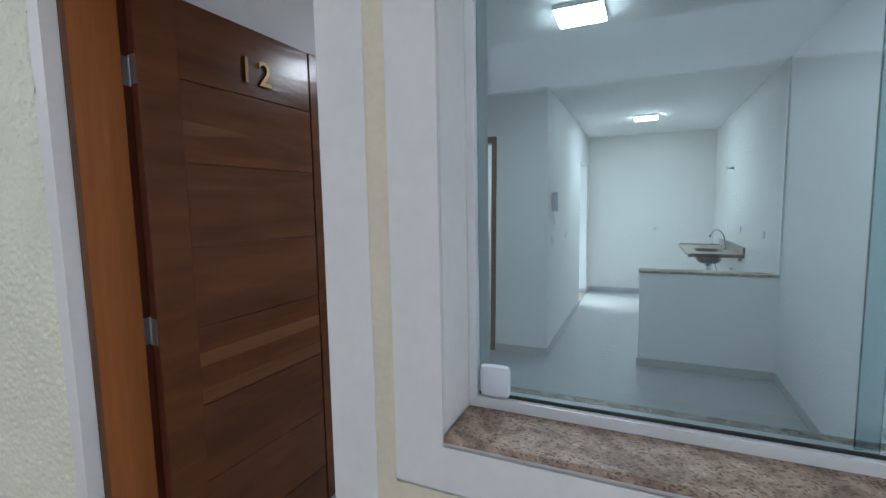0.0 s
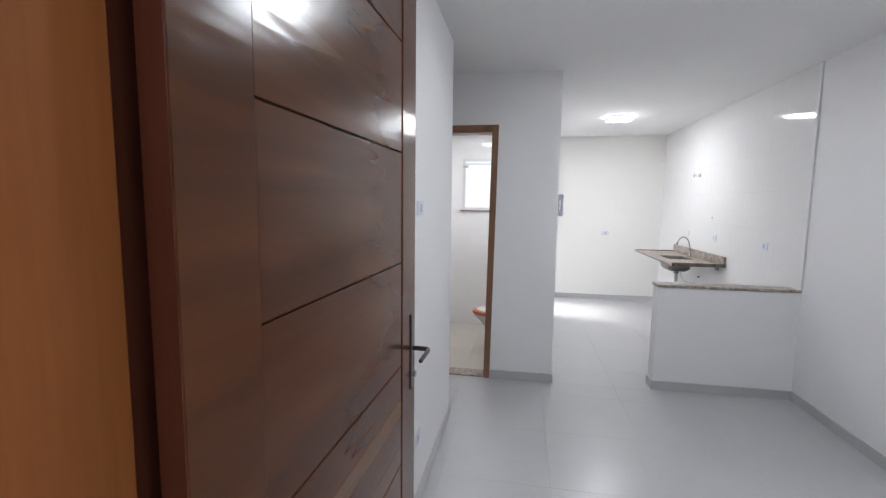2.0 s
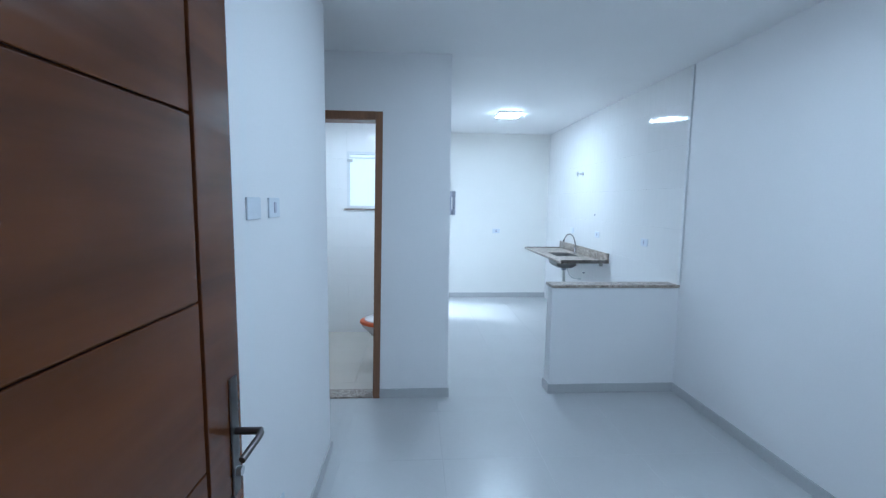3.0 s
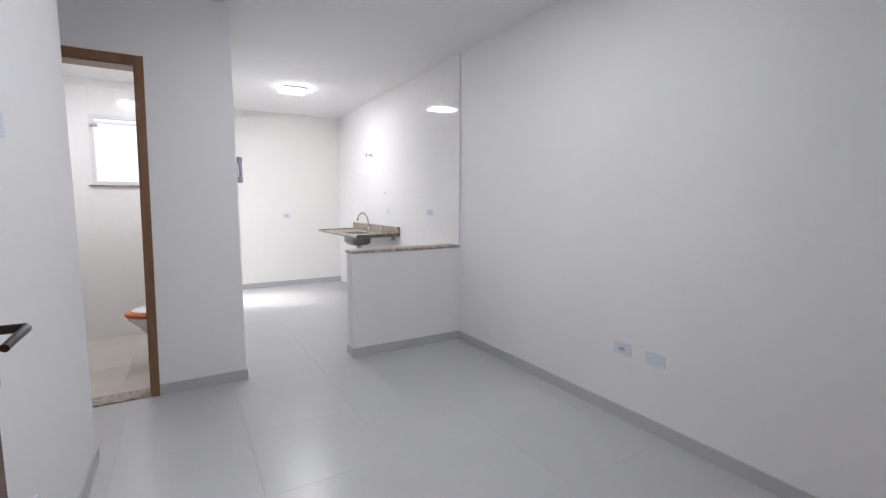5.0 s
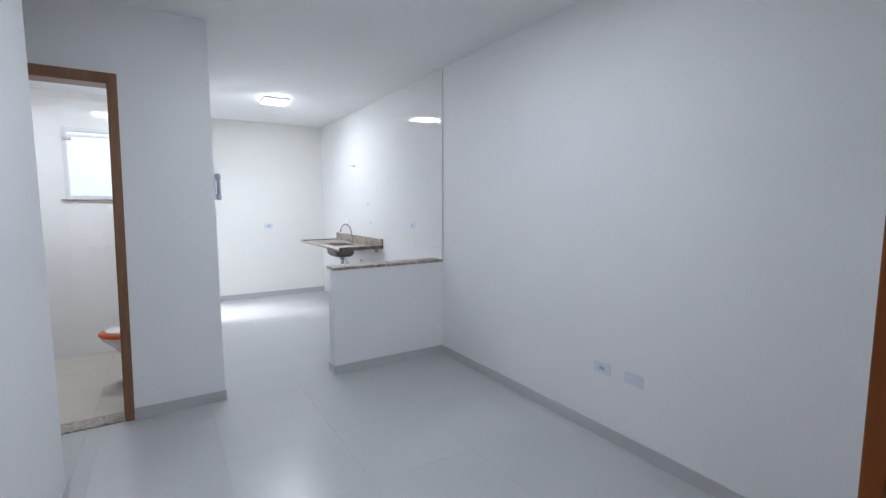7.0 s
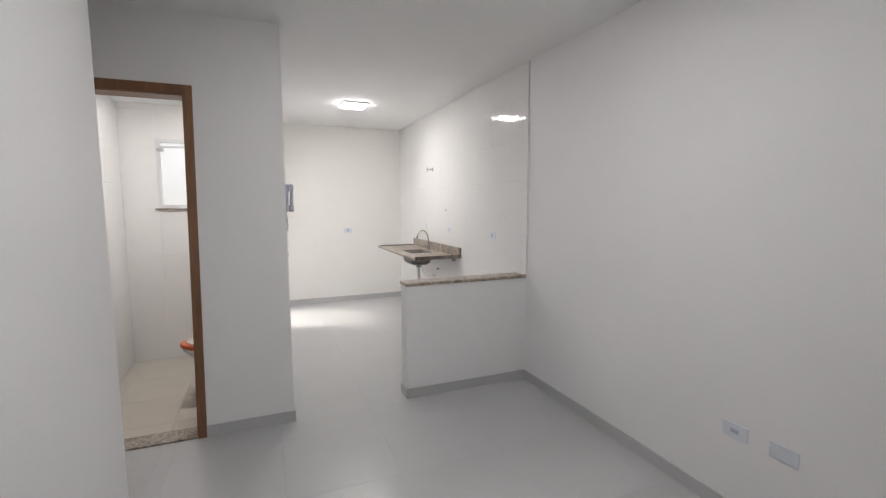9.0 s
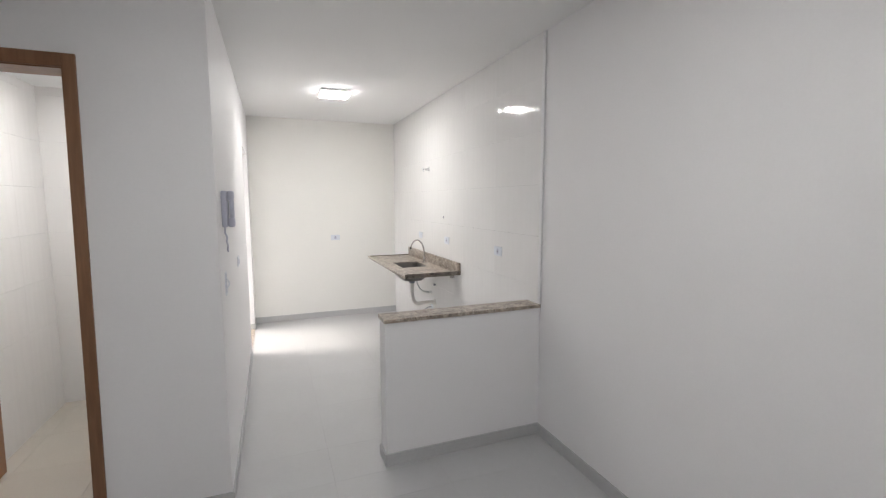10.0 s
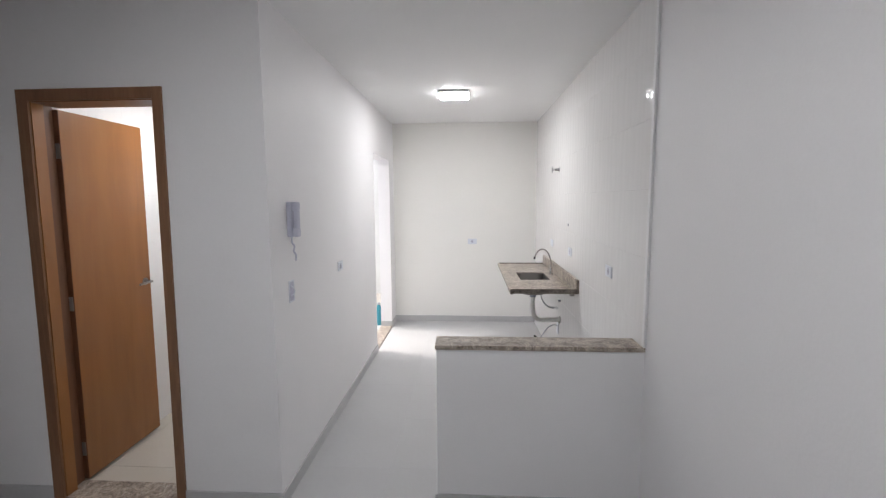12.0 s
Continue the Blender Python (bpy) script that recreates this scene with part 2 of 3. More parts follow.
M_LED = glow("led_diffuser", (0.93, 0.96, 1.0), 19.5)
M_LED_K = glow("led_diffuser_kitchen", (0.95, 0.97, 1.0), 24)
M_LED_B = glow("led_diffuser_bath", (0.95, 0.97, 1.0), 14)
M_YARD = mat("white_render", (0.8, 0.8, 0.79), 0.7, var=0.03)

# ---- mesh helpers ----
def box(bm, x0, y0, z0, x1, y1, z1, bevel=0.0):
    r = bmesh.ops.create_cube(bm, size=1.0, matrix=Matrix.Translation(((x0 + x1) / 2, (y0 + y1) / 2, (z0 + z1) / 2)) @ Matrix.Diagonal((x1 - x0, y1 - y0, z1 - z0, 1)))
    if bevel:
        es = list({e for v in r["verts"] for e in v.link_edges})
        bmesh.ops.bevel(bm, geom=es, offset=bevel, segments=2, profile=0.5, affect="EDGES")
    return bm

def boxes(*rows, bevel=0.0):
    bm = bmesh.new()
    for r in rows:
        box(bm, *r, bevel=bevel)
    return bm

def rod(bm, a, b, r0, r1=None, seg=20):
    a, b = Vector(a), Vector(b)
    d = b - a
    m = Matrix.Translation((a + b) / 2) @ d.to_track_quat("Z", "Y").to_matrix().to_4x4()
    bmesh.ops.create_cone(bm, cap_ends=True, segments=seg, radius1=r0, radius2=r0 if r1 is None else r1, depth=d.length, matrix=m)
    return bm

def tube(bm, pts, r, seg=14, close=True):
    pts = [Vector(p) for p in pts]
    rings, up = [], Vector((0.123, 0.456, 0.881)).normalized()
    for i, p in enumerate(pts):
        t = (pts[min(i + 1, len(pts) - 1)] - pts[max(i - 1, 0)]).normalized()
        u = (up - t * up.dot(t)).normalized()
        up = u
        w = t.cross(u)
        rings.append([bm.verts.new(p + (u * math.cos(k * 2 * math.pi / seg) + w * math.sin(k * 2 * math.pi / seg)) * r) for k in range(seg)])
    for a, b in zip(rings, rings[1:]):
        for k in range(seg):
            bm.faces.new((a[k], a[(k + 1) % seg], b[(k + 1) % seg], b[k]))
    if close:
        bm.faces.new(rings[0][::-1])
        bm.faces.new(rings[-1])
    return bm

def curve_pts(ctrl, n=24):
    c = [Vector(p) for p in ctrl]
    c = [c[0] * 2 - c[1]] + c + [c[-1] * 2 - c[-2]]
    out = []
    for i in range(1, len(c) - 2):
        for k in range(n // (len(c) - 3)):
            t = k / (n // (len(c) - 3))
            a, b, d, e = c[i - 1], c[i], c[i + 1], c[i + 2]
            out.append(0.5 * (2 * b + (d - a) * t + (2 * a - 5 * b + 4 * d - e) * t * t + (3 * b - a - 3 * d + e) * t ** 3))
    out.append(c[-2])
    return out

def finish(name, bm, material, smooth=False):
    bmesh.ops.recalc_face_normals(bm, faces=bm.faces)
    me = bpy.data.meshes.new(name)
    bm.to_mesh(me)
    bm.free()
    me.materials.append(material)
    if smooth:
        me.polygons.foreach_set("use_smooth", [True] * len(me.polygons))
        me.set_sharp_from_angle(angle=radians(35))
    return me

def part(name, bm, material, parent=None, label="", smooth=False):
    ob = new(name, finish(name, bm, material, smooth))
    if parent is not None:
        ob.parent = parent
    return tagged(ob, label)

def thing(name, label, category, at=(0, 0, 0), group="", rz=0.0):
    ob = new(name)
    ob.matrix_world = pose(*at, 0, 0, rz)
    ob.empty_display_size = 0.05
    return tagged(ob, label, category, group)

def setting(name, bm, material, label="", smooth=False):
    return tagged(part(name, bm, material, None, label, smooth), kind="structure")

# ---- the plan ----
H = 2.575                     # ceiling of the flat
Y_OUT, Y_IN = 1.09, 1.35      # faces of the front wall
X_L = -2.61                   # left wall of the living room
Y_HALL = 3.92                 # where the left wall ends
Y_B = 4.65                    # wall with the bathroom door
X_K = -1.845                  # left wall of the kitchen
Y_END = 8.26                 # end wall of the kitchen
DX0, DX1 = -2.547, -1.577    # front door opening
WX0, WX1, WZ0, WZ1 = -1.340, -0.255, 1.075, 2.12
BX0, BX1 = -3.06, -2.36       # bathroom door opening
BY1 = 6.40                    # bathroom end wall
SY0, SY1 = 7.07, 7.965         # service door opening
B_X0, B_X1 = -3.15, -1.985
T = 0.14

LEAN = 0.0150                 # the bathroom door frame stands out of plumb
def leaning(bm, x0=-3.2, x1=-2.3):
    for v in bm.verts:
        if x0 < v.co.x < x1:
            v.co.x -= LEAN * (2.16 - v.co.z)
    return bm

# ---- the setting ----
setting("ground", boxes((-60, -60, -0.35, 60, 60, -0.25)), M_CONC)
setting("floor_slab", boxes((-4.3, Y_OUT + 0.02, -0.25, 0.14, Y_END + 0.14, -0.012)), M_GROUT)
setting("ceiling", boxes((-4.3, Y_OUT, H, X_K - T, BY1 + 0.13, H + 0.15), (X_K - T, Y_OUT, H, 0.14, Y_END + 0.14, H + 0.15)), M_CEIL, "smooth white painted ceiling")
setting("wall_east", boxes((0, Y_OUT, -0.25, 0.14, Y_END + 0.14, H)), M_WALL, "plain white painted wall of the living room")
setting("wall_north", boxes((X_K - T, Y_END, -0.25, 0, Y_END + 0.14, H)), M_CREAM, "plain cream white painted end wall of the kitchen")
setting("wall_west", boxes((X_L - T, Y_IN, -0.25, X_L, Y_HALL, H)), M_WALL, "plain white painted wall behind the front door")
setting("wall_bath", leaning(boxes((-4.3, Y_B, -0.25, BX0, Y_B + T, H), (BX1, Y_B, -0.25, X_K, Y_B + T, H), (BX0, Y_B, 2.13, BX1, Y_B + T, H))), M_WALL, "white painted wall round the bathroom door")
setting("wall_kitchen", boxes((X_K - T, Y_B + T, -0.25, X_K, SY0, H), (X_K - T, SY1, -0.25, X_K, Y_END, H), (X_K - T, SY0, 2.09, X_K, SY1, H)), M_WALL, "white painted kitchen wall with the service doorway")
setting("wall_hall", boxes((-4.3, Y_HALL - T, -0.25, X_L - T, Y_HALL, H), (-4.3, Y_HALL, -0.25, -4.16, Y_B, H)), M_WALL)
setting("half_wall", boxes((-1.028, Y_B + 0.04, -0.25, 0, Y_B + 0.17, 0.857)), M_WALL, "low white painted wall between living room and kitchen")
setting("front_wall", boxes(
    (-4.3, Y_OUT, -0.25, DX0, Y_IN, H), (DX1, Y_OUT, -0.25, WX0, Y_IN, H), (WX1, Y_OUT, -0.25, 0, Y_IN, H),
    (DX0, Y_OUT, 2.25, DX1, Y_IN, H), (WX0, Y_OUT, -0.25, WX1, Y_IN, WZ0 - 0.02), (WX0, Y_OUT, WZ1, WX1, Y_IN, H)), M_BAND, "plastered front wall with door and window")
# bathroom shell
setting("wall_bath_left", boxes((B_X0 - T, Y_B + T, -0.25, B_X0 - 0.01, BY1 + 0.13, H)), M_TGROUT)
setting("wall_bath_end", boxes(
    (B_X0 - 0.01, BY1 + 0.01, -0.25, -2.87, BY1 + 0.13, H), (-2.17, BY1 + 0.01, -0.25, X_K - T, BY1 + 0.13, H),
    (-2.87, BY1 + 0.01, -0.25, -2.17, BY1 + 0.13, 1.43), (-2.87, BY1 + 0.01, 2.06, -2.17, BY1 + 0.13, H)), M_TGROUT)
setting("ceiling_bath", boxes((B_X0, Y_B + T, 2.37, X_K - T, BY1, 2.40)), M_CEIL, "lower white plaster ceiling of the bathroom")
# service yard
setting("wall_yard", boxes((-5.2, BY1 + 0.13, -0.25, -5.06, 10.2, 3.1), (-5.06, 10.06, -0.25, X_K - T, 10.2, 3.1)), M_YARD, "white rendered yard wall")
setting("yard_floor", boxes((-5.06, BY1 + 0.13, -0.25, X_K - T, 10.06, -0.02)), M_BFLOOR)
# access corridor outside; its walls are unseen, added to shape the daylight
setting("corridor_floor", boxes((-6, -1.2, -0.25, 4, Y_OUT - 0.004, -0.03)), M_CONC, "bare concrete floor of the access corridor")
setting("corridor_wall", boxes((-4.6, -1.34, -0.25, 1.2, -1.2, 2.3), (-4.74, -1.34, -0.25, -4.6, Y_OUT, 2.2)), M_YARD, "unseen white wall added to shape the daylight outside")

# unseen slab, added and cut to length to block part of the sky
setting("corridor_roof", boxes((-3.9, -1.2, 2.66, 0.6, Y_OUT - 0.004, 2.8)), M_YARD, "unseen white slab added to hold back the sky light")

# ---- front wall finish ----
def stucco_sheet(name, x0, x1, z0, z1, step=0.005, relief=0.005, material=None):
    nx, nz = max(2, round((x1 - x0) / step)), round((z1 - z0) / step)
    verts, faces = [], []
    for j in range(nz + 1):
        for i in range(nx + 1):
            x, z = x0 + (x1 - x0) * i / nx, z0 + (z1 - z0) * j / nz
            v = noise.noise(Vector((x * 38, 0, z * 60))) + 0.7 * noise.noise(Vector((x * 90, 5, z * 130)))
            v = v * v * (1 if v > 0 else -0.8) * 2.2
            verts.append((x, Y_OUT - 0.006 - relief * max(-1.0, min(1.0, v)), z))
    for j in range(nz):
        for i in range(nx):
            a = j * (nx + 1) + i
            faces.append((a, a + 1, a + nx + 2, a + nx + 1))
    me = bpy.data.meshes.new(name)
    me.from_pydata(verts, [], faces)
    me.materials.append(material or M_STUCCO)
    me.polygons.foreach_set("use_smooth", [True] * len(me.polygons))
    return tagged(new(name, me), "rough cream textured coating on the front wall", kind="structure")

stucco_sheet("stucco_beside_door", -3.25, -2.57, 0.5, 2.3)
stucco_sheet("stucco_between", -1.486, -1.441, 0.5, 2.3, relief=0.0015, material=M_OCHRE)
stucco_sheet("stucco_under_window", -1.441, 0.0, 0.5, 0.96, 0.012, material=M_OCHRE)
setting("door_surround", boxes((-2.573, Y_OUT - 0.008, -0.03, -2.516, Y_OUT + 0.036, 2.30), (-1.590, Y_OUT - 0.008, -0.03, -1.486, Y_OUT + 0.036, 2.30), (-2.516, Y_OUT - 0.008, 2.215, -1.590, Y_OUT + 0.036, 2.30)), M_BAND, "smooth white plaster band round the front door")
setting("window_surround", boxes((-1.441, Y_OUT - 0.008, 0.965, WX0 - 0.002, Y_OUT - 0.002, 2.22), (WX1 + 0.002, Y_OUT - 0.008, 0.965, WX1 + 0.1, Y_OUT - 0.002, 2.22), (WX0 - 0.002, Y_OUT - 0.008, 0.965, WX1 + 0.002, Y_OUT - 0.002, WZ0 - 0.026), (WX0 - 0.002, Y_OUT - 0.008, WZ1, WX1 + 0.002, Y_OUT - 0.002, 2.22)), M_BAND, "smooth white plaster band round the window")

# ---- front door ----
frame_1 = tagged(new("door_1"), "brown wooden front door frame with steel strike plate", kind="structure")
part("jamb", boxes((DX0, Y_OUT + 0.037, 0.0, -2.512, 1.283, 2.25), bevel=0.002), M_JAMB, frame_1)
part("rebate", boxes((DX0, 1.2835, 0.0, -2.526, 1.36, 2.25)), M_MAROON, frame_1, "dark maroon rebate of the jamb")
# dark strip drawn for the shadow gap between reveal and jamb
part("jamb_edge", boxes((DX0 + 0.001, Y_OUT + 0.0365, 0.0, -2.5113, Y_OUT + 0.052, 2.249)), M_EDGE, frame_1, "dark strip for the shadow gap beside the jamb")
# right jamb faces away from the daylight; its shade is in the colour
part("jamb", boxes((-1.615, Y_OUT + 0.037, 0.0, DX1, 1.403, 2.25), bevel=0.002), M_JAMB_R, frame_1)
part("head", boxes((-2.512, Y_OUT + 0.037, 2.208, -1.6155, 1.283, 2.25), (-2.526, 1.2835, 2.222, -1.6155, 1.36, 2.25), bevel=0.002), M_JAMB, frame_1)
part("strike_plate", boxes((-1.6165, 1.367, 1.014, -1.6145, 1.385, 1.143)), M_STEEL, frame_1, "steel strike plate with two dark slots")
part("slot", boxes((-1.6175, 1.371, 1.088, -1.6163, 1.381, 1.120)), M_BLACK, frame_1)
part("slot", boxes((-1.6175, 1.371, 1.032, -1.6163, 1.381, 1.066)), M_BLACK, frame_1)
for hz in (0.26, 1.086, 1.93):
    h = bmesh.new()
    box(h, -2.5258, 1.285, hz - 0.045, -2.5238, 1.309, hz + 0.045)
    rod(h, (-2.516, 1.309, hz - 0.047), (-2.516, 1.309, hz + 0.047), 0.006)
    part("hinge", h, M_GALV, frame_1, "zinc plated steel hinge", smooth=True)
setting("door_sill", boxes((DX0 + 0.035, Y_OUT - 0.004, -0.03, DX1 - 0.035, 1.352, 0.004)), M_GRAN)

LW, LH, LT = 0.90, 2.195, 0.035
GROOVES = [0.20, 0.485, 0.775, 1.066, 1.356, 1.650, 1.932]

def front_door():
    d = thing("front_door", "open varnished dark wooden door with horizontal grooves and a metal number 12", "door", (-2.466, 1.300, 0.0), rz=-1.5)
    s0, s1, g = 0.135, 0.765, 0.0018
    part("stile", boxes((-LT, 0.0, 0.006, 0, s0, LH + 0.006), bevel=0.0015), M_DOOR, d)
    part("stile", boxes((-LT, s1 + 0.008, 0.006, 0, LW, LH + 0.006), bevel=0.0015), M_DOOR, d)
    part("lipping", boxes((-LT + 0.001, -0.0015, 0.008, -0.0015, 0.0005, LH + 0.003)), M_MAROON, d, "dark maroon edge of the door leaf")
    part("core", boxes((-LT + 0.002, s0, 0.01, -0.010, s1 + 0.008, LH)), M_DOOR, d)
    zs = [0.006] + GROOVES + [LH + 0.006]
    for a, b in zip(zs, zs[1:]):
        part("board", boxes((-0.010, s0 + 0.0005, a + g, -0.0015, s1, b - g), bevel=0.0015), M_DOOR, d)
    for a, b, wd in ((0.783, 0.835, M_INLAY_D), (0.920, 0.970, M_INLAY)):
        part("inlay_strip", boxes((-0.004, s0 + 0.002, a, -0.0010, s1 - 0.001, b), bevel=0.0004), wd, d, "lighter brown inlaid wooden strip")
    bm = bmesh.new()
    outline = [(s0 + 0.002, 1.742), (0.24, 1.752), (0.33, 1.764), (0.42, 1.776), (0.33, 1.786), (0.24, 1.790), (s0 + 0.002, 1.795)]
    ends = [[bm.verts.new((x, y, z)) for y, z in outline] for x in (-0.004, -0.0011)]
    bm.faces.new(ends[0])
    bm.faces.new(ends[1])
    for k in range(len(outline)):
        q = (k + 1) % len(outline)
        bm.faces.new((ends[0][k], ends[0][q], ends[1][q], ends[1][k]))
    part("sapwood_streak", bm, M_INLAY_D, d, "slightly lighter tapering streak in the wood")
    for hz in (0.26, 1.086, 1.93):
        part("hinge_plate", boxes((-LT + 0.004, -0.0040, hz - 0.045, -0.004, -0.0018, hz + 0.045)), M_GALV, d)
    hd = bmesh.new()
    box(hd, 0.0, 0.851, 0.96, 0.004, 0.881, 1.19, bevel=0.0015)
    part("handle_plate", hd, M_HSTEEL, d, "narrow dark steel handle plate")
    lv = bmesh.new()
    rod(lv, (0.003, 0.866, 1.085), (0.052, 0.866, 1.085), 0.007)
    tube(lv, curve_pts([(0.048, 0.870, 1.085), (0.055, 0.851, 1.086), (0.054, 0.816, 1.084), (0.050, 0.781, 1.078)]), 0.006)
    part("handle", lv, M_HSTEEL, d, "dark steel lever handle", smooth=True)
    lk = bmesh.new()
    rod(lk, (0.003, 0.866, 1.005), (0.014, 0.866, 1.005), 0.009)
    part("lock_cylinder", lk, M_STEEL, d, smooth=True)
    lv = bmesh.new()
    box(lv, -LT - 0.004, 0.851, 0.96, -LT, 0.881, 1.19, bevel=0.0015)
    rod(lv, (-LT - 0.05, 0.866, 1.085), (-LT, 0.866, 1.085), 0.009)
    tube(lv, curve_pts([(-LT - 0.048, 0.869, 1.085), (-LT - 0.052, 0.839, 1.087), (-LT - 0.050, 0.791, 1.086), (-LT - 0.050, 0.751, 1.080)]), 0.0085)
    part("handle", lv, M_STEEL, d, "steel lever handle", smooth=True)
    part("latch_plate", boxes((-0.029, LW - 0.0005, 0.97, -0.006, LW + 0.0015, 1.18)), M_STEEL, d)
    for ch, y in (("1", 0.410), ("2", 0.500)):
        c = bpy.data.curves.new("number", "FONT")
        c.body, c.size, c.extrude, c.bevel_depth = ch, 0.14, 0.003, 0.001
        c.align_x = "CENTER"
        tmp = bpy.data.objects.new("number", c)
        scene.collection.objects.link(tmp)
        bpy.context.view_layer.update()
        me = bpy.data.meshes.new_from_object(tmp.evaluated_get(bpy.context.evaluated_depsgraph_get()))
        bpy.data.objects.remove(tmp)
        me.transform(Matrix(((0, 0, 1, 0.006), (1, 0, 0, y), (0, 1, 0, 1.985), (0, 0, 0, 1))))
        me.materials.clear()
        me.materials.append(M_NUM)
        ob = new("number", me)
        ob.parent = d
        tagged(ob, "dark bronze metal digit " + ch)
    return d

M_NUM = mat("dark_bronze", (0.16, 0.10, 0.05), 0.3, metal=1.0, var=0.05)
front_door()

# ---- window ----
win = tagged(new("window_1"), "sliding glass window in a white aluminium frame", kind="structure")
setting("window_sill_outer", boxes((WX0 + 0.002, Y_OUT - 0.014, WZ0 - 0.014, WX1 - 0.002, 1.2100, WZ0), bevel=0.002), M_GRAN_S, "brown granite window sill")
setting("window_sill_inner", boxes((WX0 + 0.002, 1.26, WZ0 - 0.019, WX1 - 0.002, Y_IN + 0.012, WZ0 - 0.012), bevel=0.002), M_GRAN)
part("window_frame", boxes((WX0 + 0.001, 1.2100, WZ0 - 0.02, WX1 - 0.001, 1.2600, WZ0 + 0.020), (WX0 + 0.001, 1.2100, WZ1 - 0.03, WX1 - 0.001, 1.2600, WZ1 - 0.001), (WX0 + 0.001, 1.2100, WZ0 + 0.020, WX0 + 0.018, 1.2600, WZ1 - 0.03), (WX1 - 0.018, 1.2100, WZ0 + 0.020, WX1 - 0.001, 1.2600, WZ1 - 0.03)), M_ALU, win)
pane = part("pane", boxes((WX0 + 0.018, 1.2280, WZ0 + 0.022, -0.69, 1.2340, WZ1 - 0.028)), M_GLASS, win)
pane.visible_shadow = False
pane = part("pane", boxes((-0.715, 1.2420, WZ0 + 0.022, WX1 - 0.018, 1.2480, WZ1 - 0.028)), M_GLASS, win)
pane.visible_shadow = False
part("gasket", boxes((WX0 + 0.018, 1.2240, WZ0 + 0.0202, WX1 - 0.018, 1.2275, WZ0 + 0.0265)), M_BLACK, win)
part("window_catch", boxes((-1.316, 1.2040, WZ0 + 0.024, -1.254, 1.2265, WZ0 + 0.090), bevel=0.010), M_PLATE, win, "white plastic window catch", smooth=True)

# ---- bathroom door ----
frame_2 = tagged(new("door_2"), "brown wooden bathroom door frame", kind="structure")
jx0, jx1 = -3.02, -2.393
part("jamb", leaning(boxes((BX0 + 0.001, Y_B + 0.002, 0.0, jx0, Y_B + 0.065, 2.13))), M_HONEY, frame_2)
part("rebate", leaning(boxes((BX0 + 0.001, Y_B + 0.0655, 0.0, jx0 - 0.030, Y_B + T + 0.004, 2.13))), M_EDGE, frame_2, "darker rebate of the jamb")
part("jamb", leaning(boxes((jx1, Y_B + 0.002, 0.0, BX1, Y_B + T + 0.01, 2.13))), M_TRIM, frame_2)
part("head", leaning(boxes((jx0, Y_B + 0.002, 2.10, jx1, Y_B + T + 0.01, 2.13))), M_TRIM, frame_2)
part("casing", leaning(boxes((-3.085, Y_B - 0.012, 0.0, jx0 - 0.005, Y_B + 0.0015, 2.16), bevel=0.002)), M_TRIM, frame_2)
part("casing", leaning(boxes((jx1 + 0.005, Y_B - 0.012, 0.0, -2.340, Y_B + 0.0015, 2.16), bevel=0.002)), M_TRIM, frame_2)
part("casing", leaning(boxes((jx0 - 0.005, Y_B - 0.012, 2.105, jx1 + 0.005, Y_B + 0.0015, 2.16), bevel=0.002)), M_TRIM, frame_2)
setting("bath_threshold", boxes((BX0 - 0.034, Y_B - 0.004, -0.01, BX1 - 0.034, Y_B + T + 0.005, 0.012), bevel=0.002), M_GRAN, "brown granite threshold")

def bath_door():
    d = thing("bathroom_door", "open plain honey coloured wooden door with a lever handle", "door", (-3.091, 4.800, 0.0))
    d.matrix_world = pose(-3.091, 4.800, 0.0, 0, 0.85, 1.0)
    part("leaf", boxes((-0.002, 0.001, 0.018, 0.033, 0.60, 2.095), bevel=0.0015), M_HONEY, d)
    part("lipping", boxes((-0.001, -0.0015, 0.02, 0.032, 0.0005, 2.093)), M_EDGE, d, "dark brown edge of the door leaf")
    for hz in (0.20, 1.05, 1.88):
        h = bmesh.new()
        box(h, 0.004, -0.0040, hz - 0.04, 0.028, -0.0018, hz + 0.04)
        rod(h, (0.002, -0.008, hz - 0.042), (0.002, -0.008, hz + 0.042), 0.006)
        part("hinge", h, M_GALV, d, "zinc plated steel hinge", smooth=True)
    hd = bmesh.new()
    rod(hd, (0.033, 0.548, 1.075), (0.040, 0.548, 1.075), 0.024)
    rod(hd, (0.040, 0.548, 1.075), (0.082, 0.548, 1.075), 0.008)
    tube(hd, curve_pts([(0.080, 0.552, 1.075), (0.083, 0.512, 1.076), (0.08, 0.442, 1.073)]), 0.008)
    part("handle", hd, M_DSTEEL, d, "steel lever handle", smooth=True)
    return d
bath_door()

# ---- baseboards ----
BH, BT_ = 0.075, 0.010
def base(name, *r):
    return setting(name, boxes(*r, bevel=0.001), M_BASE, "grey porcelain baseboard")
base("baseboard", (-BT_, Y_IN, 0, 0, Y_B + 0.04, BH))
base("baseboard", (-1.040, Y_B + 0.03, 0, -BT_, Y_B + 0.04, BH), (-1.040, Y_B + 0.04, 0, -1.028, Y_B + 0.18, BH))
base("baseboard", (X_L, 1.363, 0, X_L + BT_, Y_HALL + BT_, BH))
base("baseboard", (-2.372, Y_B - BT_, 0, X_K + BT_, Y_B, BH), (-4.16, Y_B - BT_, 0, -3.118, Y_B, BH))
base("baseboard", (X_K, Y_B, 0, X_K + BT_, SY0, BH), (X_K, SY1, 0, X_K + BT_, Y_END - BT_, BH))
base("baseboard", (X_K - T, SY1 - BT_, 0.012, X_K, SY1, BH))
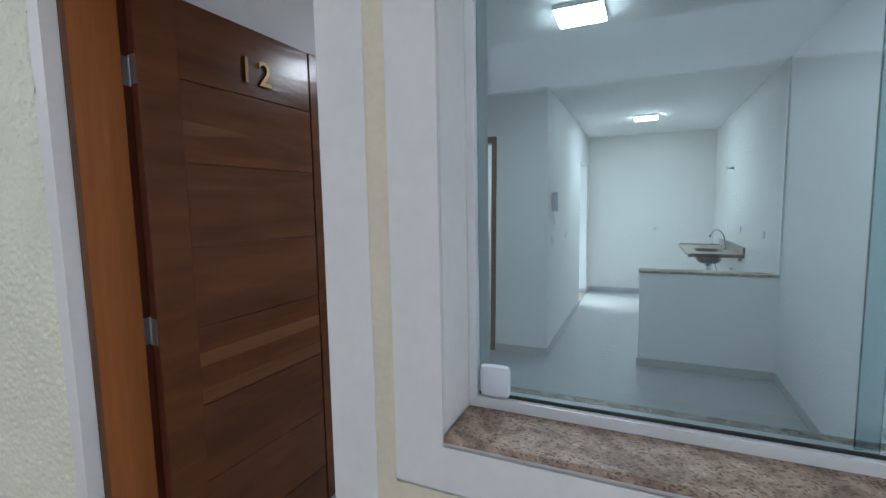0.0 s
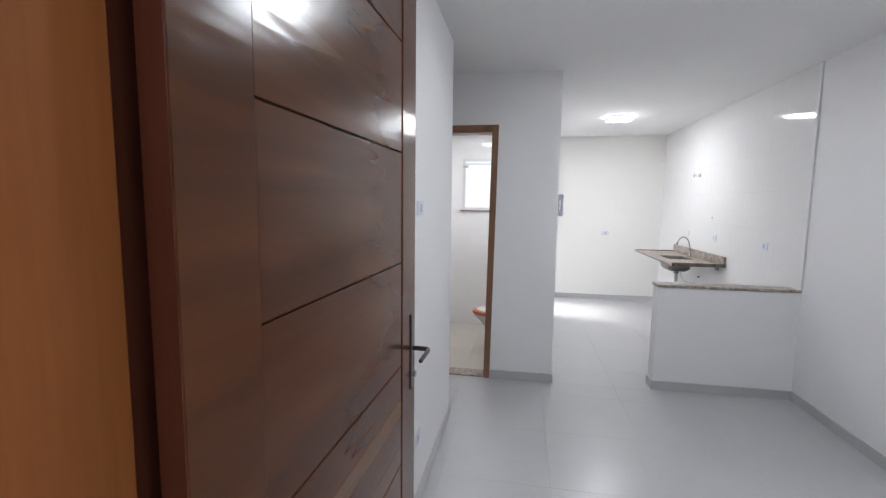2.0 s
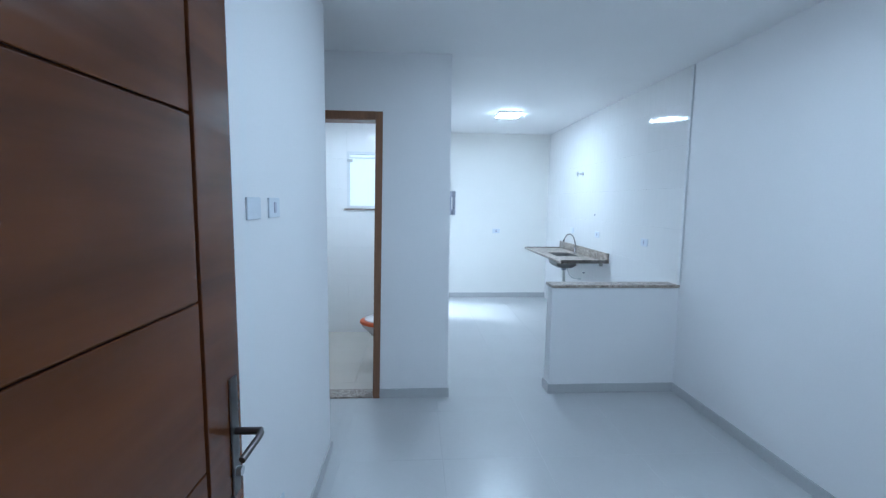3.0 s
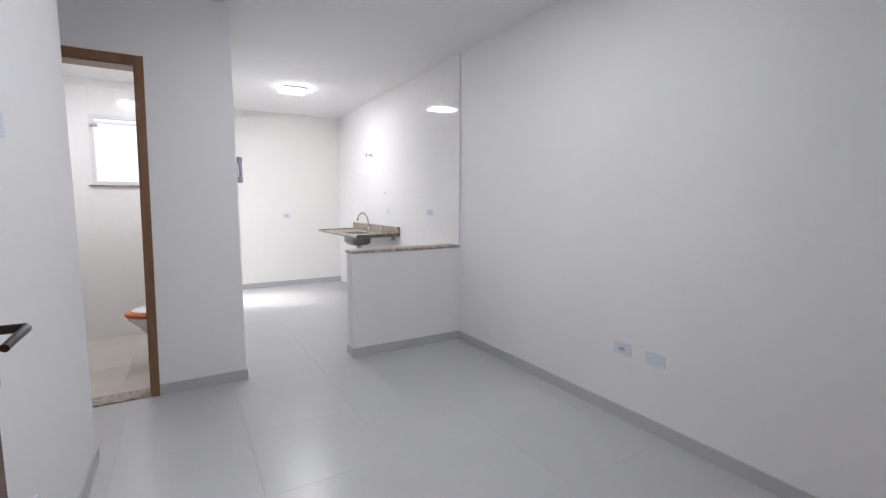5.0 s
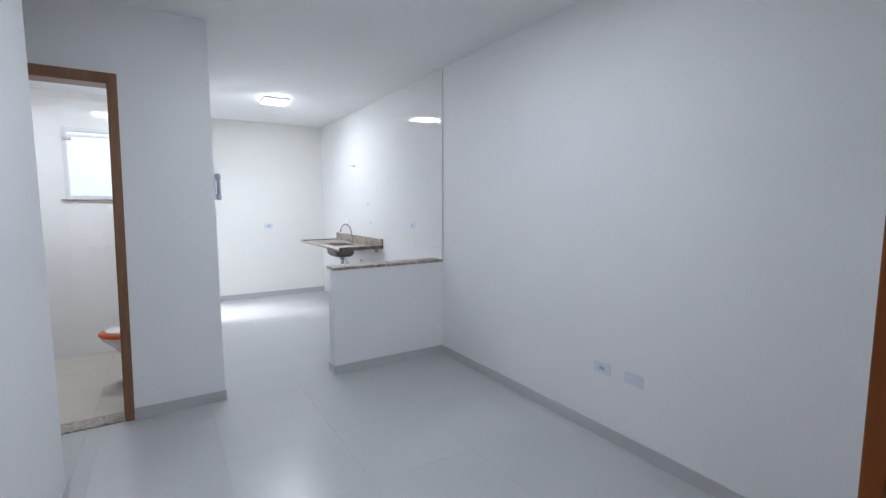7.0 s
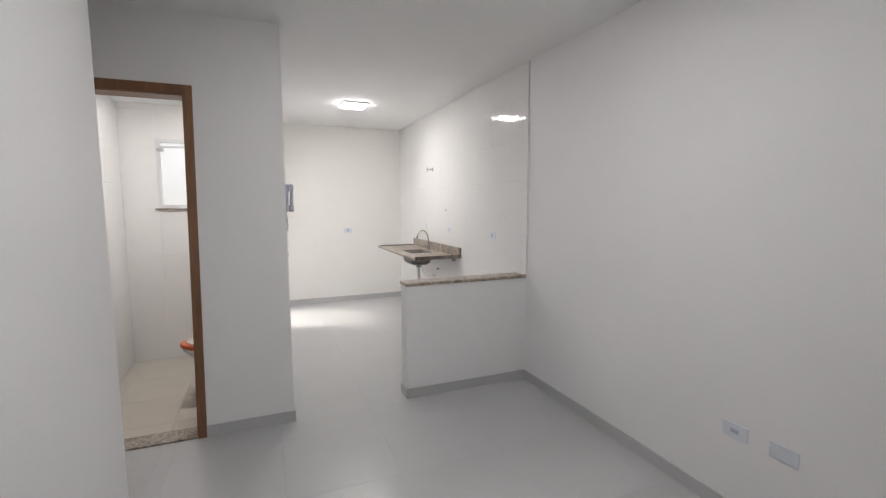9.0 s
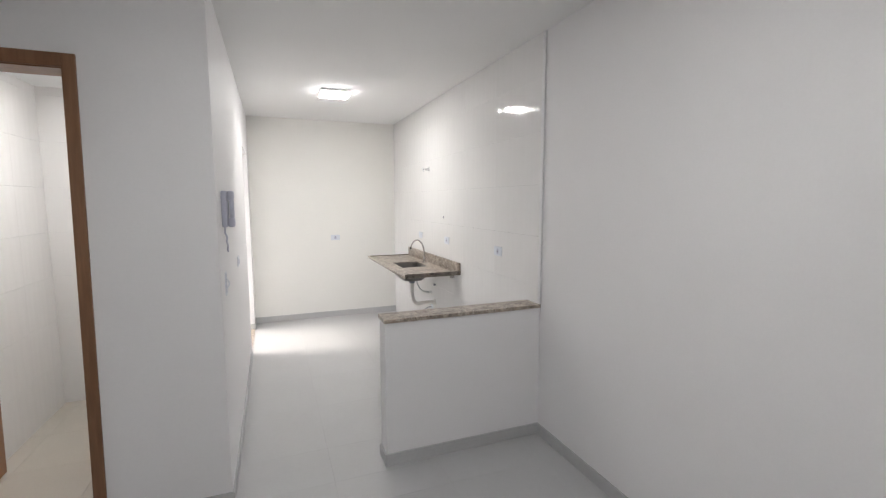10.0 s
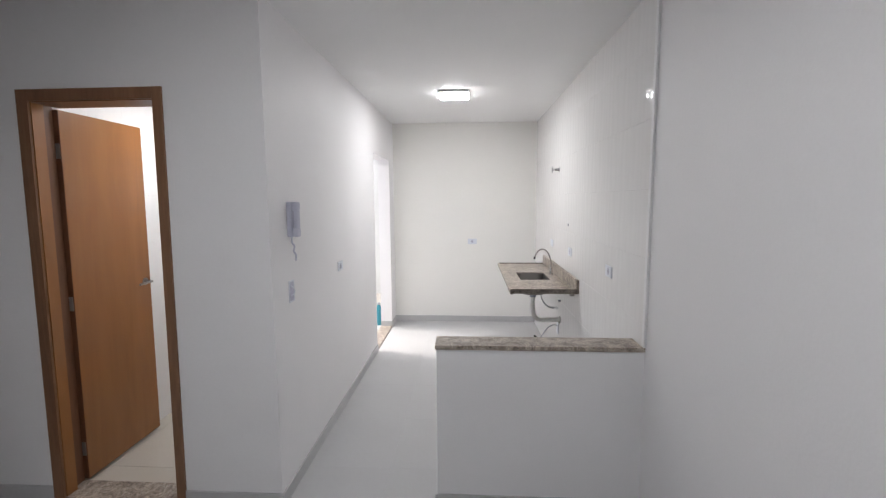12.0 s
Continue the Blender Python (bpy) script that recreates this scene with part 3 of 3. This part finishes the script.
base("baseboard", (X_K, Y_END - BT_, 0, -0.012, Y_END, BH))
base("baseboard", (DX1, Y_IN, 0, -BT_, Y_IN + BT_, BH))
setting("service_threshold", boxes((X_K - T, SY0, -0.01, X_K + 0.002, SY1, 0.012), bevel=0.002), M_GRAN, "brown granite threshold")

# ---- half wall top ----
setting("half_wall_top", boxes((-1.036, Y_B + 0.030, 0.858, -0.001, Y_B + 0.185, 0.881), bevel=0.002), M_GRAN, "brown speckled granite slab on the low wall")

# ---- ceiling lights ----
def ceiling_light(x, y, z, glow_material):
    d = thing("ceiling_light", "square surface mounted white led ceiling light, lit", "ceiling light", (x, y, z), group="led ceiling lights")
    part("frame", boxes((-0.135, -0.135, -0.026, 0.135, 0.135, 0), bevel=0.002), M_ALU, d)
    part("diffuser", boxes((-0.131, -0.131, -0.034, 0.131, 0.131, -0.0262), bevel=0.003), glow_material, d)
    return d
ceiling_light(-1.365, 3.11, H, M_LED)
ceiling_light(-1.0, 6.69, H, M_LED_K)
ceiling_light(-2.57, 5.5, 2.37, M_LED_B)
# ---- kitchen counter ----
def counter():
    d = thing("sink_counter", "brown granite sink counter with a raised back and steel basin", "kitchen counter", (0, 0, 0.882))
    x0, y0, y1, t = -0.540, 5.955, 7.535, 0.010
    sx0, sx1, sy0, sy1 = -0.40, -0.13, 6.51, 6.91
    part("worktop", boxes((x0, y0, -t, -0.013, sy0, 0), (x0, sy1, -t, -0.013, y1, 0), (x0, sy0, -t, sx0, sy1, 0), (sx1, sy0, -t, -0.013, sy1, 0)), M_GRAN, d)
    # upright edges take the darkened granite in place of their shade
    part("front_skirt", boxes((x0 - 0.001, y0 + 0.001, -0.016, x0 + 0.02, y1, -0.0105), (x0 - 0.001, y0 - 0.003, -0.008, -0.013, y0 - 0.0005, 0.028)), M_GRAN_SHADE, d, "granite edge coloured darker for its shade")
    part("raised_edge", boxes((x0 + 0.02, y1 - 0.02, 0.0005, -0.035, y1, 0.010)), M_GRAN_SHADE, d, "granite edge coloured darker for its shade")
    part("lip", boxes((x0, y0 + 0.0145, 0.0005, x0 + 0.018, y1, 0.006), (x0, y0, 0.0005, -0.035, y0 + 0.014, 0.027)), M_GRAN, d)
    part("backsplash", boxes((-0.034, y0, 0.0005, -0.013, y1, 0.10), bevel=0.001), M_GRAN, d)
    bm = bmesh.new()
    rings = []
    for k, (ins, z) in enumerate([(0.0, -0.004), (0.006, -0.012), (0.012, -0.12), (0.04, -0.15), (0.13, -0.155)]):
        ring = []
        a0, a1, b0, b1, r = sx0 + ins, sx1 - ins, sy0 + ins, sy1 - ins, 0.05
        r = max(0.01, min(r, (a1 - a0) / 2.1, (b1 - b0) / 2.1))
        for cx, cy, s in ((a1 - r, b1 - r, 0), (a0 + r, b1 - r, 90), (a0 + r, b0 + r, 180), (a1 - r, b0 + r, 270)):
            for q in range(7):
                an = radians(s + 15 * q)
                ring.append(bm.verts.new((cx + r * math.cos(an), cy + r * math.sin(an), z)))
        rings.append(ring)
    for a, b in zip(rings, rings[1:]):
        for k in range(len(a)):
            bm.faces.new((a[k], a[(k + 1) % len(a)], b[(k + 1) % len(a)], b[k]))
    bm.faces.new(rings[-1])
    r = bmesh.ops.solidify(bm, geom=bm.faces[:], thickness=0.0015)
    basin = part("basin", bm, M_DSTEEL, d, "brushed steel sink basin", smooth=True)
    dr = bmesh.new()
    rod(dr, (-0.265, 6.66, -0.153), (-0.265, 6.66, -0.149), 0.035)
    part("drain", dr, M_CHROME, basin, smooth=True)
    for y in (6.12, 7.3):
        part("bracket", boxes((-0.20, y - 0.015, -0.017, -0.013, y + 0.015, -0.0105), (-0.045, y - 0.015, -0.060, -0.013, y + 0.015, -0.0175)), M_DSTEEL, d, "dark steel shelf bracket")
    return d
counter()

def gooseneck():
    d = thing("kitchen_tap", "chrome gooseneck kitchen tap on the granite counter", "tap", (-0.075, 6.80, 0.882))
    b = bmesh.new()
    rod(b, (0, 0, 0), (0, 0, 0.008), 0.026)
    rod(b, (0, 0, 0.008), (0, 0, 0.075), 0.015, 0.013)
    part("body", b, M_CHROME, d, smooth=True)
    t = bmesh.new()
    tube(t, curve_pts([(0, 0, 0.07), (-0.004, 0, 0.13), (-0.030, -0.01, 0.205), (-0.075, -0.02, 0.246), (-0.120, -0.03, 0.240), (-0.150, -0.035, 0.205), (-0.162, -0.037, 0.175)], 40), 0.0065)
    part("spout", t, M_DSTEEL, d, smooth=True)
    k = bmesh.new()
    rod(k, (-0.161, -0.037, 0.178), (-0.168, -0.038, 0.155), 0.009)
    part("nozzle", k, M_BLACK, d, "black rubber nozzle", smooth=True)
    k = bmesh.new()
    rod(k, (0, 0, 0.05), (0, -0.05, 0.055), 0.006)
    part("knob", k, M_CHROME, d, smooth=True)
    return d
gooseneck()

dp = thing("drain_pipe", "white plastic drain pipe bending from the sink into the wall", "pipe", (-0.265, 6.65, 0.70))
b = bmesh.new()
rod(b, (0, 0, 0.032), (0, 0, -0.005), 0.03)
part("strainer_body", b, M_GREY, dp, smooth=True)
b = bmesh.new()
tube(b, curve_pts([(0, 0, 0.0), (0.0, 0, -0.10), (0.015, 0, -0.185), (0.06, -0.005, -0.225), (0.15, -0.01, -0.222), (0.252, -0.012, -0.222)], 50), 0.020)
part("pipe", b, M_PVC, dp, smooth=True)
b = bmesh.new()
rod(b, (0.235, -0.012, -0.222), (0.252, -0.012, -0.222), 0.034)
part("flange", b, M_PVC, dp, smooth=True)

fh = thing("tap_hose", "braided steel hose looping under the counter to a wall valve", "hose", (-0.10, 6.80, 0.80))
b = bmesh.new()
tube(b, curve_pts([(0.02, 0, 0.060), (-0.03, 0, 0.02), (-0.070, -0.01, -0.07), (-0.055, -0.03, -0.17), (0.0, -0.05, -0.225), (0.087, -0.06, -0.235)], 50), 0.0075)
part("hose", b, M_STEEL, fh, smooth=True)
b = bmesh.new()
rod(b, (0.045, -0.06, -0.235), (0.087, -0.06, -0.235), 0.013)
part("valve", b, M_CHROME, fh, smooth=True)

lh = thing("loose_hose", "thin loose cable end poking out of a low wall plate", "cable", (0, 6.72, 0.35))
b = bmesh.new()
tube(b, curve_pts([(-0.013, 0, 0.05), (-0.06, -0.005, 0.055), (-0.12, -0.01, 0.02), (-0.17, -0.02, -0.05), (-0.205, -0.06, -0.07), (-0.23, -0.09, -0.04)], 50), 0.004)
part("cable", b, M_GREY, lh, smooth=True)
b = bmesh.new()
rod(b, (-0.225, -0.085, -0.045), (-0.25, -0.105, -0.022), 0.008, 0.010)
part("plug", b, M_BLACK, lh, "small black plug at the cable end", smooth=True)
part("cover", boxes((-0.020, -0.035, -0.03, -0.0125, 0.035, 0.08), bevel=0.003), M_PLATE, lh)

ps = thing("pipe_stub", "small capped pipe stub in the tiled wall under the counter", "pipe", (0, 6.62, 0.665))
b = bmesh.new()
rod(b, (-0.035, 0, 0), (-0.0125, 0, 0), 0.010)
part("cap", b, M_GREY, ps, smooth=True)

def wall_tap():
    d = thing("wall_tap", "small chrome wall valve with a cross handle on white tiles", "tap", (0, 6.815, 1.882))
    b = bmesh.new()
    rod(b, (-0.016, 0, 0), (-0.0125, 0, 0), 0.028)
    rod(b, (-0.055, 0, 0), (-0.016, 0, 0), 0.012, 0.016)
    part("body", b, M_CHROME, d, smooth=True)
    b = bmesh.new()
    rod(b, (-0.085, 0, 0), (-0.055, 0, 0), 0.007)
    rod(b, (-0.078, -0.03, 0), (-0.078, 0.03, 0), 0.006)
    rod(b, (-0.078, 0, -0.03), (-0.078, 0, 0.03), 0.006)
    rod(b, (-0.088, 0, 0), (-0.080, 0, 0), 0.014)
    part("cross_handle", b, M_CHROME, d, smooth=True)
wall_tap()
hk = thing("wall_plug", "small grey plug in the tiled wall", "plug", (0, 6.38, 1.385))
b = bmesh.new()
rod(b, (-0.018, 0, 0), (-0.0125, 0, 0), 0.011)
part("cap", b, M_GREY, hk, smooth=True)

# ---- switches and sockets ----
def wall_plate(x, y, z, facing, kind="socket", flat=False, label=""):
    """facing: degrees about z of the plate's outward x axis."""
    d = thing("wall_" + kind, label or "white plastic wall " + kind, kind, (x, y, z), rz=facing, group="white wall plates")
    w, h = (0.116, 0.070) if flat else (0.070, 0.116)
    part("plate", boxes((0, -w / 2, -h / 2, 0.007, w / 2, h / 2), bevel=0.0025), M_PLATE, d)
    if kind == "socket":
        part("insert", boxes((0.0072, -0.020, -0.012, 0.0095, 0.020, 0.012) if flat and x == 0 else (0.0072, -0.013, -0.020, 0.0095, 0.013, 0.020), bevel=0.001), M_LILAC, d, "bluish grey socket insert")
        b = bmesh.new()
        for k in (-0.009, 0.0, 0.009):
            q = (0, k) if not flat else (k, 0)
            rod(b, (0.0094, q[0], q[1]), (0.0099, q[0], q[1]), 0.0022)
        part("pin_hole", b, M_BLACK, d)
    elif kind == "switch":
        part("rocker", boxes((0.0072, -0.011, -0.019, 0.0105, 0.011, 0.019), bevel=0.001), M_LILAC, d)
    return d

wall_plate(X_L, 2.765, 1.492, 0, "cover", True, label="blank white plastic wall plate")
wall_plate(X_L, 2.965, 1.492, 0, "switch", True, label="white light switch with one rocker")
wall_plate(X_L, 2.72, 0.352, 0, "cover", True, label="blank white plastic wall plate near the floor")
wall_plate(X_L, 2.925, 0.36, 0, "socket", True, label="white power socket near the floor")
wall_plate(0, 2.911, 0.419, 180, "socket", True, "white power socket with a bluish insert, low on the wall")
wall_plate(0, 2.704, 0.418, 180, "cover", True, "blank bluish white plate low on the wall")
wall_plate(-0.0125, 5.24, 1.169, 180, "socket", True, label="white power socket on white tiles")
wall_plate(-0.0125, 6.29, 1.163, 180, "socket", True, label="white power socket beside the sink")
wall_plate(-0.0125, 7.10, 1.160, 180, "cover", True, label="blank white plate behind the sink")
o = wall_plate(-0.825, Y_END, 1.065, -90, "socket", True, "white power socket on the end wall")
wall_plate(X_K, 5.80, 1.115, 0, "switch", True, label="white light switch on the kitchen wall")

lb = thing("junction_box", "open wall box with a loose wire under the intercom", "junction box", (X_K, 4.88, 1.112))
part("box_rim", boxes((0, -0.035, -0.06, 0.004, -0.028, 0.06), (0, 0.028, -0.06, 0.004, 0.035, 0.06), (0, -0.028, -0.06, 0.004, 0.028, -0.053), (0, -0.028, 0.053, 0.004, 0.028, 0.06)), M_PLATE, lb)
part("box_back", boxes((0.0004, -0.028, -0.053, 0.0012, 0.028, 0.053)), M_LILAC, lb)
b = bmesh.new()
tube(b, curve_pts([(0.002, 0, 0.03), (0.014, 0.008, 0.01), (0.016, 0.004, -0.008), (0.004, -0.008, -0.025)], 24), 0.003)
part("wire", b, M_PLATE, lb, smooth=True)

def intercom():
    d = thing("intercom", "pale lilac wall intercom handset with a short cable", "intercom", (X_K, 4.90, 1.508))
    part("base", boxes((0, -0.045, -0.095, 0.028, 0.045, 0.095), bevel=0.008), M_LILAC, d, smooth=True)
    b = bmesh.new()
    box(b, 0.029, -0.040, 0.045, 0.062, 0.006, 0.095, bevel=0.01)
    box(b, 0.029, -0.040, -0.095, 0.062, 0.006, -0.045, bevel=0.01)
    box(b, 0.038, -0.037, -0.05, 0.060, 0.003, 0.05, bevel=0.008)
    part("handset", b, M_LILAC, d, smooth=True)
    part("panel", boxes((0.0285, 0.012, -0.06, 0.0305, 0.036, 0.07)), M_GREY, d)
    b = bmesh.new()
    tube(b, curve_pts([(0.012, -0.01, -0.094), (0.010, -0.006, -0.125), (0.016, 0.012, -0.15), (0.014, 0.004, -0.175), (0.018, 0.02, -0.195), (0.014, 0.035, -0.22), (0.018, 0.02, -0.228)], 50), 0.0045)
    part("cord", b, M_LILAC, d, smooth=True)
intercom()

# ---- bathroom ----
def toilet():
    d = thing("toilet", "white ceramic toilet with an orange seat, lid closed", "toilet", (-1.99, 5.36, 0.012))
    def loft(rows, seg=32):
        bm, rings = bmesh.new(), []
        for cx, rx, ry, z in rows:
            rings.append([bm.verts.new((cx + rx * math.cos(2 * math.pi * k / seg), ry * math.sin(2 * math.pi * k / seg), z)) for k in range(seg)])
        for a, b in zip(rings, rings[1:]):
            for k in range(seg):
                bm.faces.new((a[k], a[(k + 1) % seg], b[(k + 1) % seg], b[k]))
        bm.faces.new(rings[0][::-1])
        bm.faces.new(rings[-1])
        return bm
    part("bowl", loft([(-0.30, 0.185, 0.115, 0.0), (-0.30, 0.18, 0.11, 0.03), (-0.29, 0.145, 0.09, 0.10), (-0.30, 0.15, 0.10, 0.20), (-0.33, 0.20, 0.145, 0.30), (-0.355, 0.24, 0.175, 0.36), (-0.36, 0.245, 0.18, 0.385)]), M_CERAMIC, d, smooth=True)
    part("seat", loft([(-0.36, 0.250, 0.185, 0.387), (-0.36, 0.258, 0.192, 0.397), (-0.36, 0.256, 0.190, 0.412), (-0.36, 0.248, 0.182, 0.418)]), M_ORANGE, d, "orange plastic toilet seat", smooth=True)
    part("lid", loft([(-0.35, 0.225, 0.170, 0.420), (-0.35, 0.225, 0.170, 0.430), (-0.34, 0.205, 0.150, 0.440)]), M_CERAMIC, d, smooth=True)
    part("tank", boxes((-0.17, -0.18, 0.386, -0.012, 0.18, 0.74), bevel=0.02), M_CERAMIC, d, smooth=True)
    b = bmesh.new()
    rod(b, (-0.09, 0, 0.74), (-0.09, 0, 0.748), 0.02)
    part("flush_button", b, M_CHROME, d, smooth=True)
toilet()
win2 = tagged(new("window_2"), "small white bathroom window, bright daylight behind", kind="structure")
part("window_frame", boxes((-2.869, BY1 - 0.012, 1.431, -2.839, BY1 + 0.05, 2.059), (-2.201, BY1 - 0.012, 1.431, -2.171, BY1 + 0.05, 2.059), (-2.839, BY1 - 0.012, 1.431, -2.201, BY1 + 0.05, 1.461), (-2.839, BY1 - 0.012, 2.029, -2.201, BY1 + 0.05, 2.059), (-2.839, BY1 - 0.008, 1.985, -2.201, BY1 + 0.03, 2.0)), M_ALU, win2)
pane = part("pane", boxes((-2.839, BY1 + 0.02, 1.461, -2.201, BY1 + 0.026, 1.985)), M_FROST, win2)
pane.visible_shadow = False
pane = part("pane", boxes((-2.839, BY1 + 0.03, 2.0, -2.201, BY1 + 0.036, 2.029)), M_FROST, win2)
pane.visible_shadow = False
part("window_catch", boxes((-2.862, BY1 - 0.035, 1.945, -2.80, BY1 - 0.0125, 1.975), bevel=0.003), M_STEEL, win2)
setting("bath_window_sill", boxes((-2.90, BY1 - 0.02, 1.412, -2.14, BY1 + 0.009, 1.429)), M_GRAN)

def yard_bottle():
    d = thing("bottle", "narrow teal plastic bottle with a dark cap by the yard doorway", "bottle", (-2.040, 8.10, -0.02))
    bm, rings = bmesh.new(), []
    for r, z in ((0.036, 0.0), (0.042, 0.006), (0.042, 0.215), (0.037, 0.240), (0.018, 0.262), (0.016, 0.275)):
        rings.append([bm.verts.new((r * math.cos(2 * math.pi * k / 28), r * math.sin(2 * math.pi * k / 28), z)) for k in range(28)])
    for a, b in zip(rings, rings[1:]):
        for k in range(28):
            bm.faces.new((a[k], a[(k + 1) % 28], b[(k + 1) % 28], b[k]))
    bm.faces.new(rings[0][::-1])
    bm.faces.new(rings[-1])
    part("shell", bm, M_TEAL, d, smooth=True)
    cap = bmesh.new()
    rod(cap, (0, 0, 0.2755), (0, 0, 0.300), 0.019)
    part("cap", cap, M_GREY, d, "dark grey screw cap", smooth=True)
yard_bottle()

# ---- tiles ----
floor = tagged(new("floor"), "large pale grey porcelain floor tiles", kind="structure")
def piece_mesh(name, sx, sy, sz, material, bevel=0.0012):
    bm = boxes((-sx / 2, -sy / 2, -sz, sx / 2, sy / 2, 0))
    top = [e for e in bm.edges if all(v.co.z > -1e-6 for v in e.verts)]
    bmesh.ops.bevel(bm, geom=top, offset=bevel, segments=1, affect="EDGES")
    return finish(name, bm, material)

_cache = {}
def lay(parent, name, key, size, m, material):
    k = (name, round(size[0], 4), round(size[1], 4), key)
    if k not in _cache:
        _cache[k] = piece_mesh(name, size[0], size[1], 0.010, material, 0.0003)
    ob = new(name, _cache[k])
    ob.matrix_world = m
    ob.parent = parent
    return ob

def grid(parent, name, a0, a1, b0, b1, ao, bo, sa, sb, gap, place, material, skip=None):
    i = math.floor((a0 - ao) / sa)
    while ao + i * sa < a1 - 1e-4:
        u0, u1 = max(a0, ao + i * sa), min(a1, ao + (i + 1) * sa)
        j = math.floor((b0 - bo) / sb)
        while bo + j * sb < b1 - 1e-4:
            v0, v1 = max(b0, bo + j * sb), min(b1, bo + (j + 1) * sb)
            if u1 - u0 > 0.01 and v1 - v0 > 0.01 and not (skip and skip(u0, u1, v0, v1)):
                lay(parent, name, material.name, (u1 - u0 - gap, v1 - v0 - gap), place((u0 + u1) / 2, (v0 + v1) / 2), material)
            j += 1
        i += 1

def on_floor(a, b):
    return pose(a, b, 0)
for a0, a1, b0, b1 in ((X_L, 0, Y_IN - 0.02, Y_B), (X_K, 0, Y_B, Y_END), (-4.16, X_L, Y_HALL, Y_B)):
    grid(floor, "floor_tile", a0, a1, b0, b1, -1.335, 3.81, 0.60, 0.60, 0.0005, on_floor, M_FLOOR)
grid(floor, "floor_tile", B_X0, X_K - T, Y_B + T, BY1, -2.6, 5.4, 0.45, 0.45, 0.002, on_floor, M_BFLOOR)

kt = tagged(new("kitchen_tiling"), "glossy white wall tiles above and beside the sink", kind="structure")
def on_east(a, b):
    return Matrix.Translation((-0.0115, a, b)) @ Matrix(((0, 0, -1, 0), (1, 0, 0, 0), (0, -1, 0, 0), (0, 0, 0, 1)))
grid(kt, "wall_tile", 4.705, Y_END, 0.0, H, 4.705, 0.0, 0.60, 0.33, 0.0005, on_east, M_TILE)
part("tile_edge_trim", boxes((-0.0125, 4.676, 0.882, 0.0, 4.7035, H), bevel=0.002), M_TEDGE, kt, "grey aluminium tile edge trim")
part("tile_bed", boxes((-0.0035, 4.7035, 0.0, -0.0005, Y_END, H)), M_TGROUT, kt)

bt = tagged(new("bathroom_tiling"), "glossy white bathroom wall tiles", kind="structure")
def on_bath_left(a, b):
    return Matrix.Translation((B_X0, a, b)) @ Matrix(((0, 0, 1, 0), (1, 0, 0, 0), (0, 1, 0, 0), (0, 0, 0, 1)))
def on_bath_end(a, b):
    return Matrix.Translation((a, BY1, b)) @ Matrix(((1, 0, 0, 0), (0, 0, -1, 0), (0, 1, 0, 0), (0, 0, 0, 1)))
def on_bath_right(a, b):
    return Matrix.Translation((X_K - T - 0.011, a, b)) @ Matrix(((0, 0, -1, 0), (1, 0, 0, 0), (0, -1, 0, 0), (0, 0, 0, 1)))
grid(bt, "wall_tile", Y_B + T, BY1, 0, 2.37, Y_B + T, 0.0, 0.60, 0.33, 0.0005, on_bath_left, M_TILE)
grid(bt, "wall_tile", Y_B + T, BY1, 0, 2.37, Y_B + T, 0.0, 0.60, 0.33, 0.0005, on_bath_right, M_TILE)
for a0, a1, b0, b1 in ((B_X0, -2.87, 0, 2.37), (-2.17, X_K - T, 0, 2.37), (-2.87, -2.17, 0, 1.43), (-2.87, -2.17, 2.06, 2.37)):
    grid(bt, "wall_tile", a0, a1, b0, b1, B_X0, 0.0, 0.60, 0.33, 0.0005, on_bath_end, M_TILE)
